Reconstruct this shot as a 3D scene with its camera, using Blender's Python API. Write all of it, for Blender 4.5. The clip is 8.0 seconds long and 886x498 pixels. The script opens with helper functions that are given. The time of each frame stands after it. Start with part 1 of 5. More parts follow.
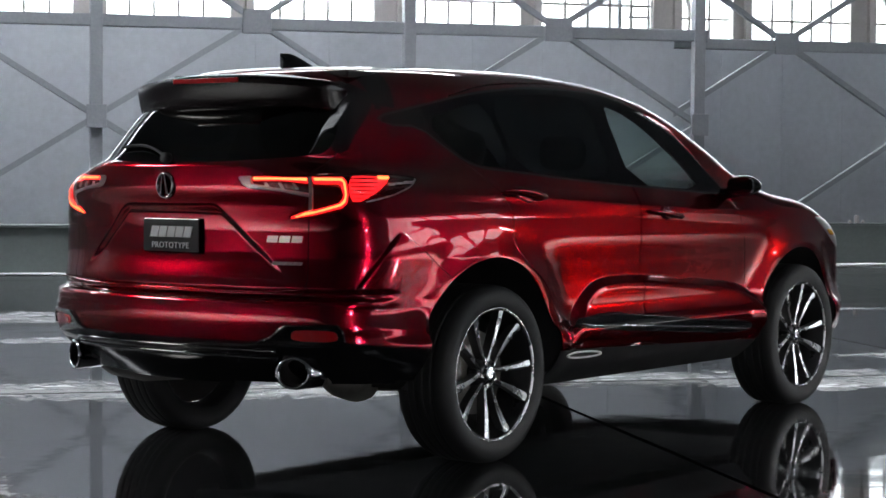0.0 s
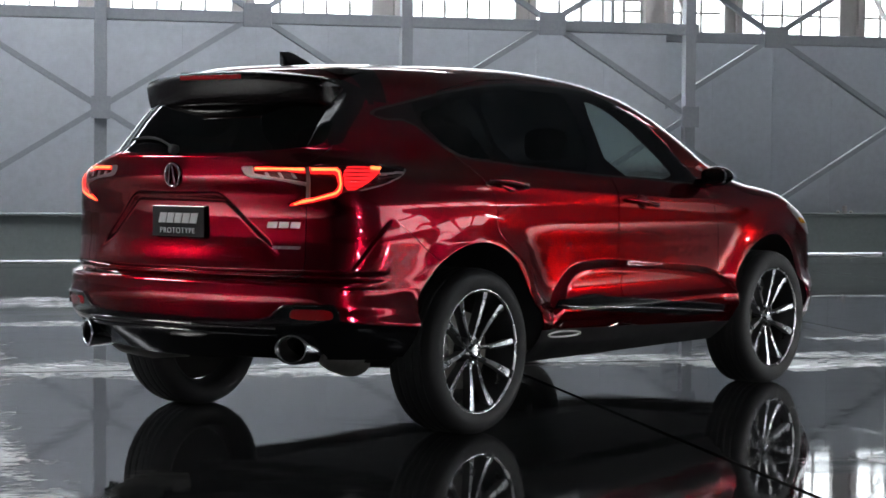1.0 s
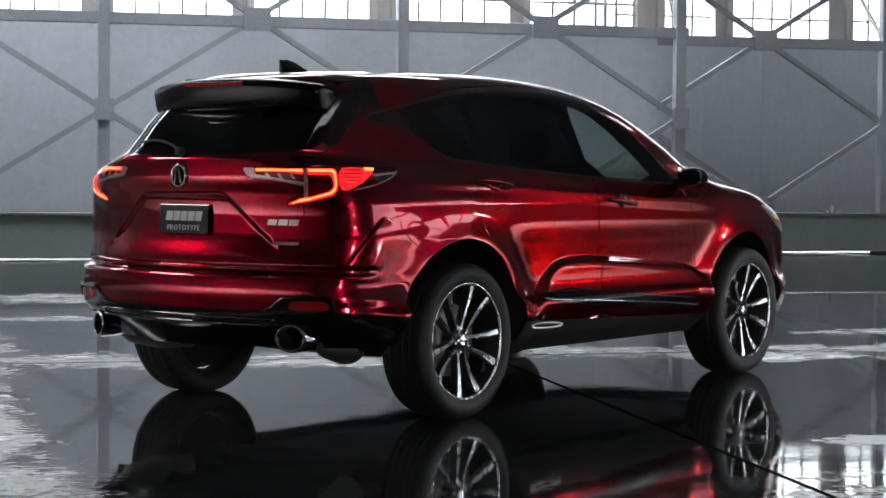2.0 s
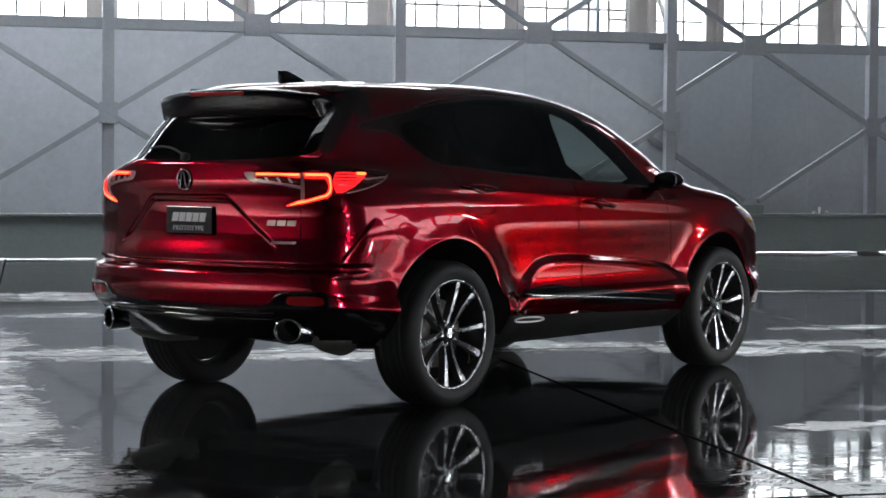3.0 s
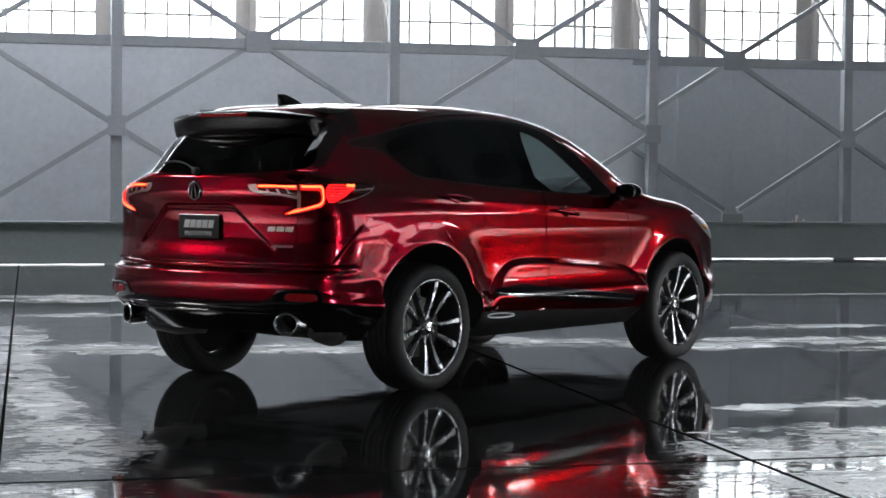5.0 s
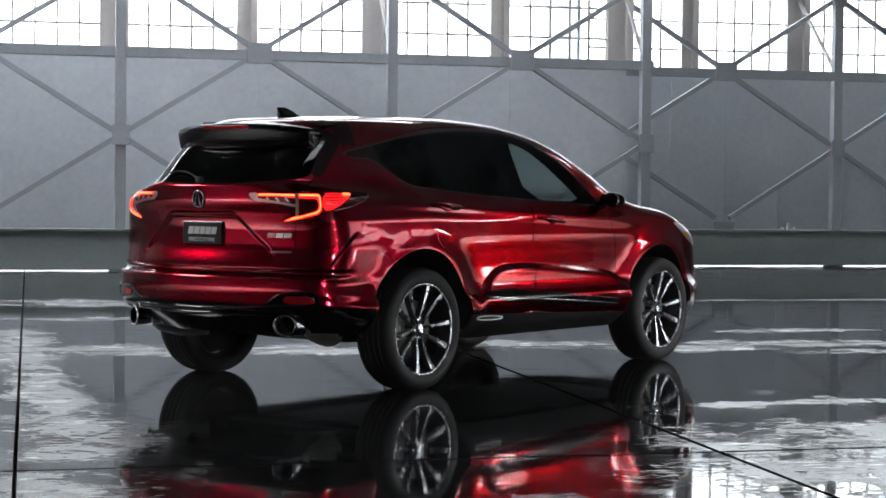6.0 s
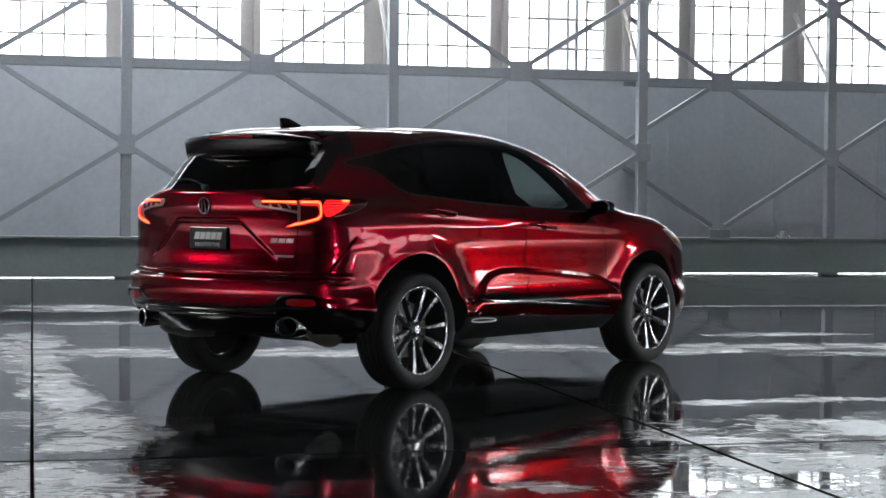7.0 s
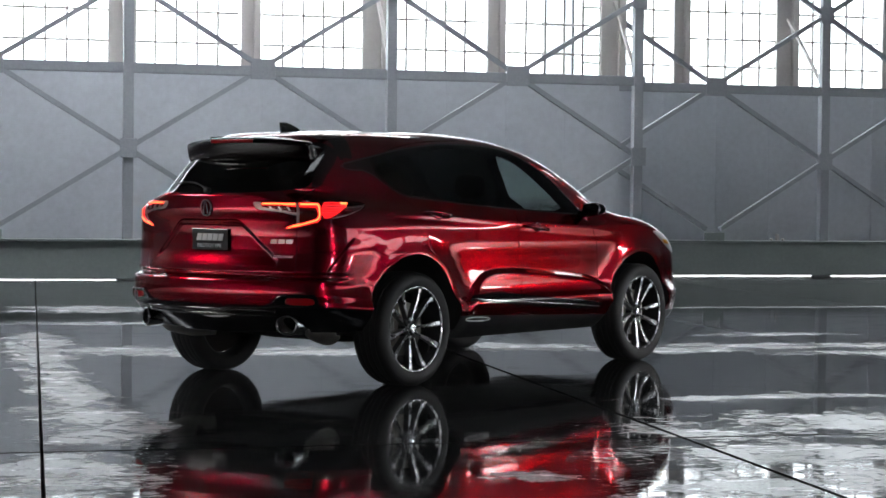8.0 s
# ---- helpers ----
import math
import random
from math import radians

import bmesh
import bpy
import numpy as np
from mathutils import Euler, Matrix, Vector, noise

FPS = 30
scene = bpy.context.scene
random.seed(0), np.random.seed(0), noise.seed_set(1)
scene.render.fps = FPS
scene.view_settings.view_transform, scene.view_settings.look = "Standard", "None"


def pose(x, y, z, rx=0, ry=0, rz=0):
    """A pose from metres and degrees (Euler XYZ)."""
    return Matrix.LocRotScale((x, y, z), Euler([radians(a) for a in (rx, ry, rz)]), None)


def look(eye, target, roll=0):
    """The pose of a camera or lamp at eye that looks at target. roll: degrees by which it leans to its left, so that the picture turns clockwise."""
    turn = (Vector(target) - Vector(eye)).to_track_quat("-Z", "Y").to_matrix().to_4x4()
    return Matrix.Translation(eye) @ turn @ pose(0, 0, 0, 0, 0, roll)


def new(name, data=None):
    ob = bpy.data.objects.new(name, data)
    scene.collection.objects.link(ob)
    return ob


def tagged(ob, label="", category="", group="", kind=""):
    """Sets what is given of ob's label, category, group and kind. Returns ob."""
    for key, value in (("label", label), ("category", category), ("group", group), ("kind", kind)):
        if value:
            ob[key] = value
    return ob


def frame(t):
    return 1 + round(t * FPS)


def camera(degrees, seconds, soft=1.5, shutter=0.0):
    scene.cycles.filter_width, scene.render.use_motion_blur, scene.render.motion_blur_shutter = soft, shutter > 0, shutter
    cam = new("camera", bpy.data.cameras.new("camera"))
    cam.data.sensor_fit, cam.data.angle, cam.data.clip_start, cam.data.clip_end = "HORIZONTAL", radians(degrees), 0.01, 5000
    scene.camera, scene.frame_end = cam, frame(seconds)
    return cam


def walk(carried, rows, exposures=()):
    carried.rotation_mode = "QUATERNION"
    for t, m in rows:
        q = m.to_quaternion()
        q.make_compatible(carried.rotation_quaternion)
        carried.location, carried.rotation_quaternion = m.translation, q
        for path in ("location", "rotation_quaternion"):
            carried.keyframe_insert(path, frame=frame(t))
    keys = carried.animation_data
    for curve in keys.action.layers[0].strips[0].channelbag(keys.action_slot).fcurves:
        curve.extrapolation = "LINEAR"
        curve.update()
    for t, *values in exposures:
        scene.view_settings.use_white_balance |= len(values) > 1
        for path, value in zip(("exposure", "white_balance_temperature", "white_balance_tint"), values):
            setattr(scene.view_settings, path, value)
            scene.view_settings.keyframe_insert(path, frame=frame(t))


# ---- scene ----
# ---- camera ----
cam = camera(26.1, 8.0, soft=1.6)
PATH = [
    (0.0, (-1.548, -8.268, 1.160), (-1.057, -6.330, 1.088), 0.4),
    (0.5, (-1.592, -8.554, 1.160), (-1.101, -6.617, 1.082), 0.4),
    (1.0, (-1.639, -8.831, 1.160), (-1.148, -6.894, 1.078), 0.5),
    (1.5, (-1.686, -9.098, 1.160), (-1.194, -7.161, 1.078), 0.5),
    (3.0, (-1.822, -10.003, 1.181), (-1.331, -8.066, 1.100), 0.5),
    (3.5, (-1.871, -10.316, 1.188), (-1.380, -8.379, 1.108), 0.5),
    (4.0, (-1.917, -10.642, 1.196), (-1.427, -8.704, 1.119), 0.5),
    (4.5, (-1.971, -10.950, 1.199), (-1.480, -9.011, 1.124), 0.5),
    (6.0, (-2.106, -11.824, 1.211), (-1.616, -9.886, 1.147), 0.6),
    (6.5, (-2.142, -12.078, 1.207), (-1.653, -10.140, 1.148), 0.6),
    (7.0, (-2.182, -12.308, 1.197), (-1.695, -10.369, 1.143), 0.6),
    (7.5, (-2.214, -12.506, 1.192), (-1.727, -10.567, 1.140), 0.6),
    (8.0, (-2.239, -12.669, 1.188), (-1.752, -10.730, 1.138), 0.6),
]
walk(cam, [(t, look(eye, target, roll)) for t, eye, target, roll in PATH], exposures=[(0.0, 0.8), (8.0, 0.8)])

# ---- world and large lights ----
world = bpy.data.worlds.new("overcast")
scene.world = world
world.use_nodes = True
_wn = world.node_tree.nodes
_sky = _wn.new("ShaderNodeTexSky")
_sky.sky_type, _sky.sun_disc = "NISHITA", False
_sky.sun_elevation, _sky.sun_rotation = radians(40), radians(20)
_sky.dust_density = 4.0
world.node_tree.links.new(_sky.outputs["Color"], _wn["Background"].inputs["Color"])
_wn["Background"].inputs["Strength"].default_value = 0.12
sun = new("sun", bpy.data.lights.new("sun", "SUN"))
sun.data.energy, sun.data.angle, sun.data.color = 1.0, radians(12), (1.0, 0.97, 0.93)
sun.matrix_world = look((10, 40, 40), (0, 0, 0))

CAR = pose(0, 0, 0, 0, 0, 38.5)
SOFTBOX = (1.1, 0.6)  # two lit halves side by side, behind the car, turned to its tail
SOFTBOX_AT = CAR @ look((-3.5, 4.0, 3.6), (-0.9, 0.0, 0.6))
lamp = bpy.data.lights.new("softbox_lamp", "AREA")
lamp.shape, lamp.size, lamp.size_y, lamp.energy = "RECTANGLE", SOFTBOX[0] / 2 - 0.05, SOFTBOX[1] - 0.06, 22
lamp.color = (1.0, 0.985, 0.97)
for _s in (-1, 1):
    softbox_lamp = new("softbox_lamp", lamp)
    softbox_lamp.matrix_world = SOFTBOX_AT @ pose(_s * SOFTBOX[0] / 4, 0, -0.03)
FILL_LAMPS = ((11.2, -2.8, 8.4), (-9.8, -3.0, 8.4))  # added out of view, hung over the dry floor at both ends as fill
for _p, _power in zip(FILL_LAMPS, (16000, 17000)):
    lamp_fill = bpy.data.lights.new("fill_lamp", "SPOT")
    lamp_fill.energy, lamp_fill.spot_size, lamp_fill.spot_blend, lamp_fill.shadow_soft_size = _power, radians(74), 0.8, 0.05
    new("fill_lamp", lamp_fill).location = _p
# added film lamps on stands brighten the lower car; beams stop at its waist
LOW_FILL_LAMPS = [look((15.0, 0.2, 1.7), (9.5, 0.4, -0.62)), look((12.0, -8.0, 1.7), (8.3, -4.6, -0.62)), look((3.5, -21.0, 1.6), (3.0, -15.5, -0.57))]
for _m, _power in zip(LOW_FILL_LAMPS, (380, 1100, 1500)):
    lamp_low_fill = bpy.data.lights.new("low_fill_lamp", "SPOT")
    lamp_low_fill.energy, lamp_low_fill.spot_size, lamp_low_fill.spot_blend, lamp_low_fill.shadow_soft_size = _power, radians(40), 0.12, 0.5
    new("low_fill_lamp", lamp_low_fill).matrix_world = _m


# ---- materials ----
def mat(name, colour=(0.8, 0.8, 0.8), rough=0.5, metal=0.0, coat=0.0, spec=0.5):
    m = bpy.data.materials.new(name)
    m.use_nodes = True
    b = m.node_tree.nodes["Principled BSDF"]
    b.inputs["Base Color"].default_value = (*colour, 1)
    b.inputs["Roughness"].default_value = rough
    b.inputs["Metallic"].default_value = metal
    b.inputs["Coat Weight"].default_value = coat
    b.inputs["Coat Roughness"].default_value = 0.03
    b.inputs["Specular IOR Level"].default_value = spec
    return m


class Nodes:
    """Short hand for building node trees."""
    def __init__(self, m):
        self.t = m.node_tree
        self.b = self.t.nodes["Principled BSDF"]

    def n(self, kind, **inputs):
        node = self.t.nodes.new("ShaderNode" + kind)
        for k, v in inputs.items():
            self.put(node, k.replace("_", " "), v)
        return node

    def put(self, node, key, v):
        sock = node.inputs[int(key[1:])] if key[0] == "#" else node.inputs[key]
        if isinstance(v, bpy.types.NodeSocket):
            self.t.links.new(v, sock)
        else:
            sock.default_value = v

    def math(self, op, a, b=0.0, c=0.0, clamp=False):
        node = self.t.nodes.new("ShaderNodeMath")
        node.operation, node.use_clamp = op, clamp
        for i, v in enumerate((a, b, c)):
            self.put(node, "#%d" % i, v)
        return node.outputs[0]

    def ramp(self, fac, stops):
        node = self.t.nodes.new("ShaderNodeValToRGB")
        e = node.color_ramp.elements
        while len(e) < len(stops):
            e.new(0.5)
        for el, (p, c) in zip(e, stops):
            el.position, el.color = p, (*(c if isinstance(c, tuple) else (c, c, c)), 1)
        self.put(node, "Fac", fac)
        return node.outputs["Color"]

    def mix(self, fac, a, b):
        node = self.t.nodes.new("ShaderNodeMix")
        node.data_type = "RGBA"
        self.put(node, "#0", fac)
        self.put(node, "#6", a)
        self.put(node, "#7", b)
        return node.outputs[2]

    def place(self):
        return self.n("NewGeometry").outputs["Position"]

    def local(self):
        return self.n("TexCoord").outputs["Object"]

    def noise(self, where, scale, detail=4.0, rough=0.55, distort=0.0):
        return self.n("TexNoise", Vector=where, Scale=scale, Detail=detail, Roughness=rough, Distortion=distort).outputs["Fac"]

    def stretch(self, where, x, y, z):
        node = self.n("Mapping", Vector=where)
        node.inputs["Scale"].default_value = (x, y, z)
        return node.outputs[0]

    def bump(self, height, strength=0.2, distance=0.01):
        self.put(self.b, "Normal", self.n("Bump", Height=height, Strength=strength, Distance=distance).outputs[0])


def worn(name, colour, rough=0.6, metal=0.0, spread=0.25, scale=3.0, relief=0.1, coat=0.0, spec=0.5):
    """A surface with large stains and a fine grain."""
    m = mat(name, colour, rough, metal, coat, spec)
    k = Nodes(m)
    p = k.local()
    big, fine = k.noise(p, scale, 5), k.noise(p, scale * 30, 3)
    f = k.math("MULTIPLY_ADD", fine, 0.35, k.math("MULTIPLY", big, 0.65))
    lo, hi = tuple(c * (1 - spread) for c in colour), tuple(min(1, c * (1 + spread)) for c in colour)
    k.put(k.b, "Base Color", k.ramp(f, [(0.3, lo), (0.7, hi)]))
    k.put(k.b, "Roughness", k.math("MULTIPLY_ADD", big, 0.25, max(rough - 0.12, 0.02)))
    if relief:
        k.bump(fine, relief, 0.004)
    return m


paint = mat("red_paint", (0.4, 0.002, 0.014), 0.22, 0.97, 1.0)
_k = Nodes(paint)
_k.put(_k.b, "Base Color", _k.mix(_k.noise(_k.local(), 900, 1), (0.21, 0.001, 0.010, 1), (0.35, 0.0015, 0.018, 1)))
_k.b.inputs["Specular Tint"].default_value = (0.12, 0.001, 0.004, 1)
_k.b.inputs["Coat Roughness"].default_value = 0.01
gloss_black = mat("gloss_black", (0.006, 0.006, 0.007), 0.12, 0, 0.3)
surround_black = mat("gloss_black_trim", (0.004, 0.004, 0.005), 0.10, 0, 0, 0.22)
satin_black = worn("satin_black", (0.014, 0.014, 0.015), 0.38, spread=0.15, scale=8, relief=0.03)
dark_plastic = worn("dark_plastic", (0.012, 0.012, 0.013), 0.7, spread=0.2, scale=12, relief=0.1)
seam_black = mat("seam_black", (0.004, 0.003, 0.003), 0.8)
chrome = mat("chrome", (0.62, 0.63, 0.65), 0.07, 1.0)
mid_chrome = mat("satin_chrome", (0.60, 0.60, 0.61), 0.34, 1.0)
dark_chrome = mat("dark_chrome", (0.20, 0.205, 0.21), 0.22, 1.0)
steel = worn("steel", (0.36, 0.345, 0.32), 0.45, 0.9, 0.3, 6, 0.1)
rubber = worn("rubber", (0.016, 0.016, 0.017), 0.55, spread=0.2, scale=14, relief=0.15, spec=0.35)
rim_dark = worn("rim_dark", (0.035, 0.035, 0.038), 0.3, 0.6, 0.15, 10, 0.02, 0.5)
rim_grey = worn("rim_grey", (0.13, 0.13, 0.135), 0.35, 0.9, 0.15, 10, 0.02)
rim_bright = worn("machined_alloy", (0.55, 0.555, 0.57), 0.26, 1.0, 0.1, 10, 0.03)
cloth = worn("seat_cloth", (0.02, 0.02, 0.022), 0.8, spread=0.2, scale=10, relief=0.2)
plate_black = worn("plate_black", (0.012, 0.013, 0.015), 0.6, spread=0.15, scale=10, relief=0.02)
plate_white = mat("plate_lettering", (0.85, 0.86, 0.87), 0.45)
red_plastic = mat("red_reflector", (0.35, 0.004, 0.008), 0.2, 0, 0.8)
amber = mat("amber_plastic", (0.75, 0.33, 0.02), 0.25)
lamp_dark = mat("lamp_bowl", (0.10, 0.005, 0.008), 0.2, 0.3, 0.3)
lamp_grey = mat("lamp_bezel", (0.50, 0.47, 0.47), 0.3, 0.9)


def glowing(name, colour, strength, core):
    m = mat(name, colour, 0.3)
    b = m.node_tree.nodes["Principled BSDF"]
    b.inputs["Emission Color"].default_value = (*core, 1)
    b.inputs["Emission Strength"].default_value = strength
    return m


lit_strip = glowing("lit_tail_strip", (0.6, 0.05, 0.01), 3.4, (1.0, 0.14, 0.035))
lit_red = glowing("lit_red_lens", (0.45, 0.005, 0.008), 1.15, (1.0, 0.012, 0.016))
spoiler_black = mat("dark_red_black", (0.006, 0.003, 0.004), 0.25, 0, 0.0, 0.25)


def clear(name, tint, rough=0.0):
    """A thin pane: clear, with the mirror image that its angle gives."""
    m = bpy.data.materials.new(name)
    m.use_nodes = True
    t = m.node_tree
    t.nodes.clear()
    out, mixer = t.nodes.new("ShaderNodeOutputMaterial"), t.nodes.new("ShaderNodeMixShader")
    see, shine, fres = t.nodes.new("ShaderNodeBsdfTransparent"), t.nodes.new("ShaderNodeBsdfGlossy"), t.nodes.new("ShaderNodeLayerWeight")
    power, gloss = t.nodes.new("ShaderNodeMath"), t.nodes.new("ShaderNodeMath")
    power.operation, gloss.operation = "POWER", "MULTIPLY_ADD"
    see.inputs["Color"].default_value = (*tint, 1)
    shine.inputs["Roughness"].default_value = rough
    fres.inputs["Blend"].default_value = 0.5
    power.inputs[1].default_value = 5.0
    gloss.inputs[1].default_value, gloss.inputs[2].default_value = 0.95, 0.05
    t.links.new(fres.outputs["Facing"], power.inputs[0])
    t.links.new(power.outputs[0], gloss.inputs[0])
    t.links.new(gloss.outputs[0], mixer.inputs[0])
    t.links.new(see.outputs[0], mixer.inputs[1])
    t.links.new(shine.outputs[0], mixer.inputs[2])
    t.links.new(mixer.outputs[0], out.inputs["Surface"])
    return m


front_glass = clear("clear_tinted_glass", (0.62, 0.70, 0.68))
privacy_glass = clear("privacy_glass", (0.02, 0.021, 0.022))
lens_glass = clear("lens_cover", (0.95, 0.88, 0.88))
window_glass = clear("dusty_window_glass", (0.94, 0.96, 0.95), 0.1)

# haze's low contrast is put into this tone, so braces fade into the wall
haze_toned_steel = worn("painted_steel", (0.315, 0.33, 0.355), 0.55, spread=0.18, scale=0.9, relief=0.05)
# lightened to stand for the lit haze in front of the doors
hazed_wall_paint = worn("hazed_wall_sheeting", (0.495, 0.52, 0.555), 0.6, spread=0.15, scale=0.35, relief=0.05)
# pale paint; on piers and tie bars it carries the daylight falling on them
pale_steel = worn("pale_and_daylit_steel", (0.55, 0.52, 0.50), 0.6, spread=0.12, scale=0.8, relief=0.05)
beam_paint = worn("grey_green_beam", (0.25, 0.285, 0.275), 0.5, spread=0.15, scale=0.7, relief=0.05)
dark_wall = worn("dark_wall", (0.12, 0.125, 0.135), 0.7, spread=0.2, scale=0.3, relief=0.05)
roof_dark = worn("dark_roof", (0.06, 0.062, 0.066), 0.7, spread=0.2, scale=0.3, relief=0.05)
fabric = mat("softbox_fabric", (0.02, 0.02, 0.02), 0.8)



def sky_glow(name, strength):
    m = bpy.data.materials.new(name)
    m.use_nodes = True
    t = m.node_tree
    t.nodes.clear()
    out, glow = t.nodes.new("ShaderNodeOutputMaterial"), t.nodes.new("ShaderNodeEmission")
    glow.inputs["Color"].default_value, glow.inputs["Strength"].default_value = (0.925, 0.967, 1.035, 1), strength
    t.links.new(glow.outputs[0], out.inputs["Surface"])
    return m


daylight = sky_glow("overcast_daylight", 4.4)
daylight_east = sky_glow("overcast_daylight_east", 3.4)
# stronger sky for the added skylights, which wash the doors in place of haze
skylight_fill = sky_glow("overcast_skylight_fill", 10.6)

joint_dirt = worn("joint_dirt", (0.012, 0.012, 0.012), 0.9, spread=0.3, scale=6, relief=0.1, spec=0.1)

# the wet concrete: puddles (smooth) round worn, rough, only damp places
concrete = mat("wet_concrete", (0.05, 0.052, 0.055), 0.3)
_k = Nodes(concrete)
_p = _k.place()
_warp = _k.n("TexNoise", Vector=_k.stretch(_p, 1.0, 0.75, 1.0), Scale=1.7, Detail=8.0, Roughness=0.72)
_off = _k.n("VectorMath")
_off.operation = "MULTIPLY_ADD"
_k.put(_off, "#0", _warp.outputs["Color"])
_off.inputs[1].default_value, _off.inputs[2].default_value = (0.50, 0.8, 0), (-0.25, -0.40, 0)
_sum = _k.n("VectorMath")
_sum.operation = "ADD"
_k.put(_sum, "#0", _p)
_k.put(_sum, "#1", _off.outputs[0])
_q = _k.n("SeparateXYZ", Vector=_sum.outputs[0])
DAMP = [  # centre x, y, half sizes of the places where the concrete stands out of the water
    (-1.66, 2.6, 0.30, 2.2), (-1.62, -0.6, 0.22, 2.4), (-1.58, -2.3, 0.36, 1.2), (-1.85, -4.3, 0.42, 0.8), (-2.9, -6.0, 1.4, 1.1), (-3.0, 2.4, 1.2, 0.6),
    (-1.0, 2.3, 0.75, 0.50), (0.35, 2.1, 0.75, 0.42), (2.2, 2.35, 1.0, 0.42), (3.3, 2.0, 0.9, 0.30), (4.6, 2.25, 1.3, 0.36), (5.4, 1.4, 1.3, 0.35), (-0.9, 7.9, 0.9, 0.7),
    (2.7, -3.1, 1.3, 0.62), (2.6, -1.7, 0.8, 0.16), (1.7, -4.4, 0.85, 0.62), (3.2, -4.6, 1.4, 1.3), (1.15, -5.25, 0.75, 0.40), (1.5, -3.45, 0.42, 0.32), (0.18, -4.80, 0.22, 0.15),
    (4.9, 3.6, 0.7, 0.25), (7.5, 7.9, 3.0, 0.10), (-0.4, 5.6, 1.4, 0.25)]
_mask = None
for _cx, _cy, _rx, _ry in DAMP:
    _dx = _k.math("DIVIDE", _k.math("SUBTRACT", _q.outputs[0], _cx), _rx)
    _dy = _k.math("DIVIDE", _k.math("SUBTRACT", _q.outputs[1], _cy), _ry)
    _d = _k.math("ADD", _k.math("MULTIPLY", _dx, _dx), _k.math("MULTIPLY", _dy, _dy))
    _mask = _d if _mask is None else _k.math("MINIMUM", _mask, _d)
_fbm = _k.noise(_k.stretch(_p, 1.0, 0.8, 1.0), 2.6, 9, 0.66)
_speck = _k.noise(_k.stretch(_p, 0.55, 1.0, 1.0), 20.0, 5, 0.7)
_f = _k.math("ADD", _k.math("MULTIPLY", _k.math("SUBTRACT", 1.0, _k.math("MINIMUM", _mask, 3.5)), 0.60), _k.math("MULTIPLY", _k.math("SUBTRACT", _fbm, 0.5), 3.4))
_f = _k.math("ADD", _f, _k.math("MULTIPLY", _k.math("SUBTRACT", _speck, 0.5), 3.2))
_dry = _k.math("MULTIPLY", _k.math("SUBTRACT", _f, 0.10), 4.0, clamp=True)
_bounce = None  # unseen hangar ends, floor made dry and pale to bounce light onto the car
for _cx, _cy, _rx, _ry in ((12.8, -3.3, 7.8, 6.3), (-9.75, -3.0, 6.5, 6.6)):
    _dx = _k.math("DIVIDE", _k.math("ABSOLUTE", _k.math("SUBTRACT", _q.outputs[0], _cx)), _rx)
    _dy = _k.math("DIVIDE", _k.math("ABSOLUTE", _k.math("SUBTRACT", _q.outputs[1], _cy)), _ry)
    _in = _k.math("MULTIPLY", _k.math("SUBTRACT", 1.0, _k.math("MAXIMUM", _dx, _dy)), 2.5, clamp=True)
    _bounce = _in if _bounce is None else _k.math("MAXIMUM", _bounce, _in)
_dry = _k.math("MAXIMUM", _dry, _bounce)
_grain = _k.noise(_p, 60, 4)
_stain = _k.noise(_p, 0.8, 5)
# damp places are paled further here to carry the windows' reflection
_wet = _k.mix(_dry, _k.ramp(_stain, [(0.3, (0.018, 0.019, 0.020)), (0.7, (0.035, 0.036, 0.038))]),
              _k.ramp(_grain, [(0.3, (0.20, 0.20, 0.202)), (0.7, (0.42, 0.42, 0.422))]))
_k.put(_k.b, "Base Color", _k.mix(_bounce, _wet, _k.ramp(_stain, [(0.3, (0.30, 0.30, 0.30)), (0.7, (0.40, 0.40, 0.39))])))
_film = _k.math("MULTIPLY", _k.math("SUBTRACT", _k.noise(_k.stretch(_p, 0.45, 1.0, 1.0), 3.2, 7, 0.65), 0.50), 0.9, clamp=True)
_wetrough = _k.math("ADD", 0.035, _k.math("MULTIPLY", _film, 0.55))
_k.put(_k.b, "Roughness", _k.math("ADD", _k.math("MULTIPLY_ADD", _dry, 0.20, _wetrough), _k.math("MULTIPLY", _bounce, 0.4)))
_h = _k.math("MULTIPLY_ADD", _k.noise(_k.stretch(_p, 0.6, 1, 1), 16, 6), _k.math("MULTIPLY", _dry, 0.7), _k.math("MULTIPLY", _k.noise(_k.stretch(_p, 0.6, 1, 1), 4.0, 4), 0.10))
_k.bump(_h, 0.5, 0.012)
_k.b.inputs["IOR"].default_value = 1.45


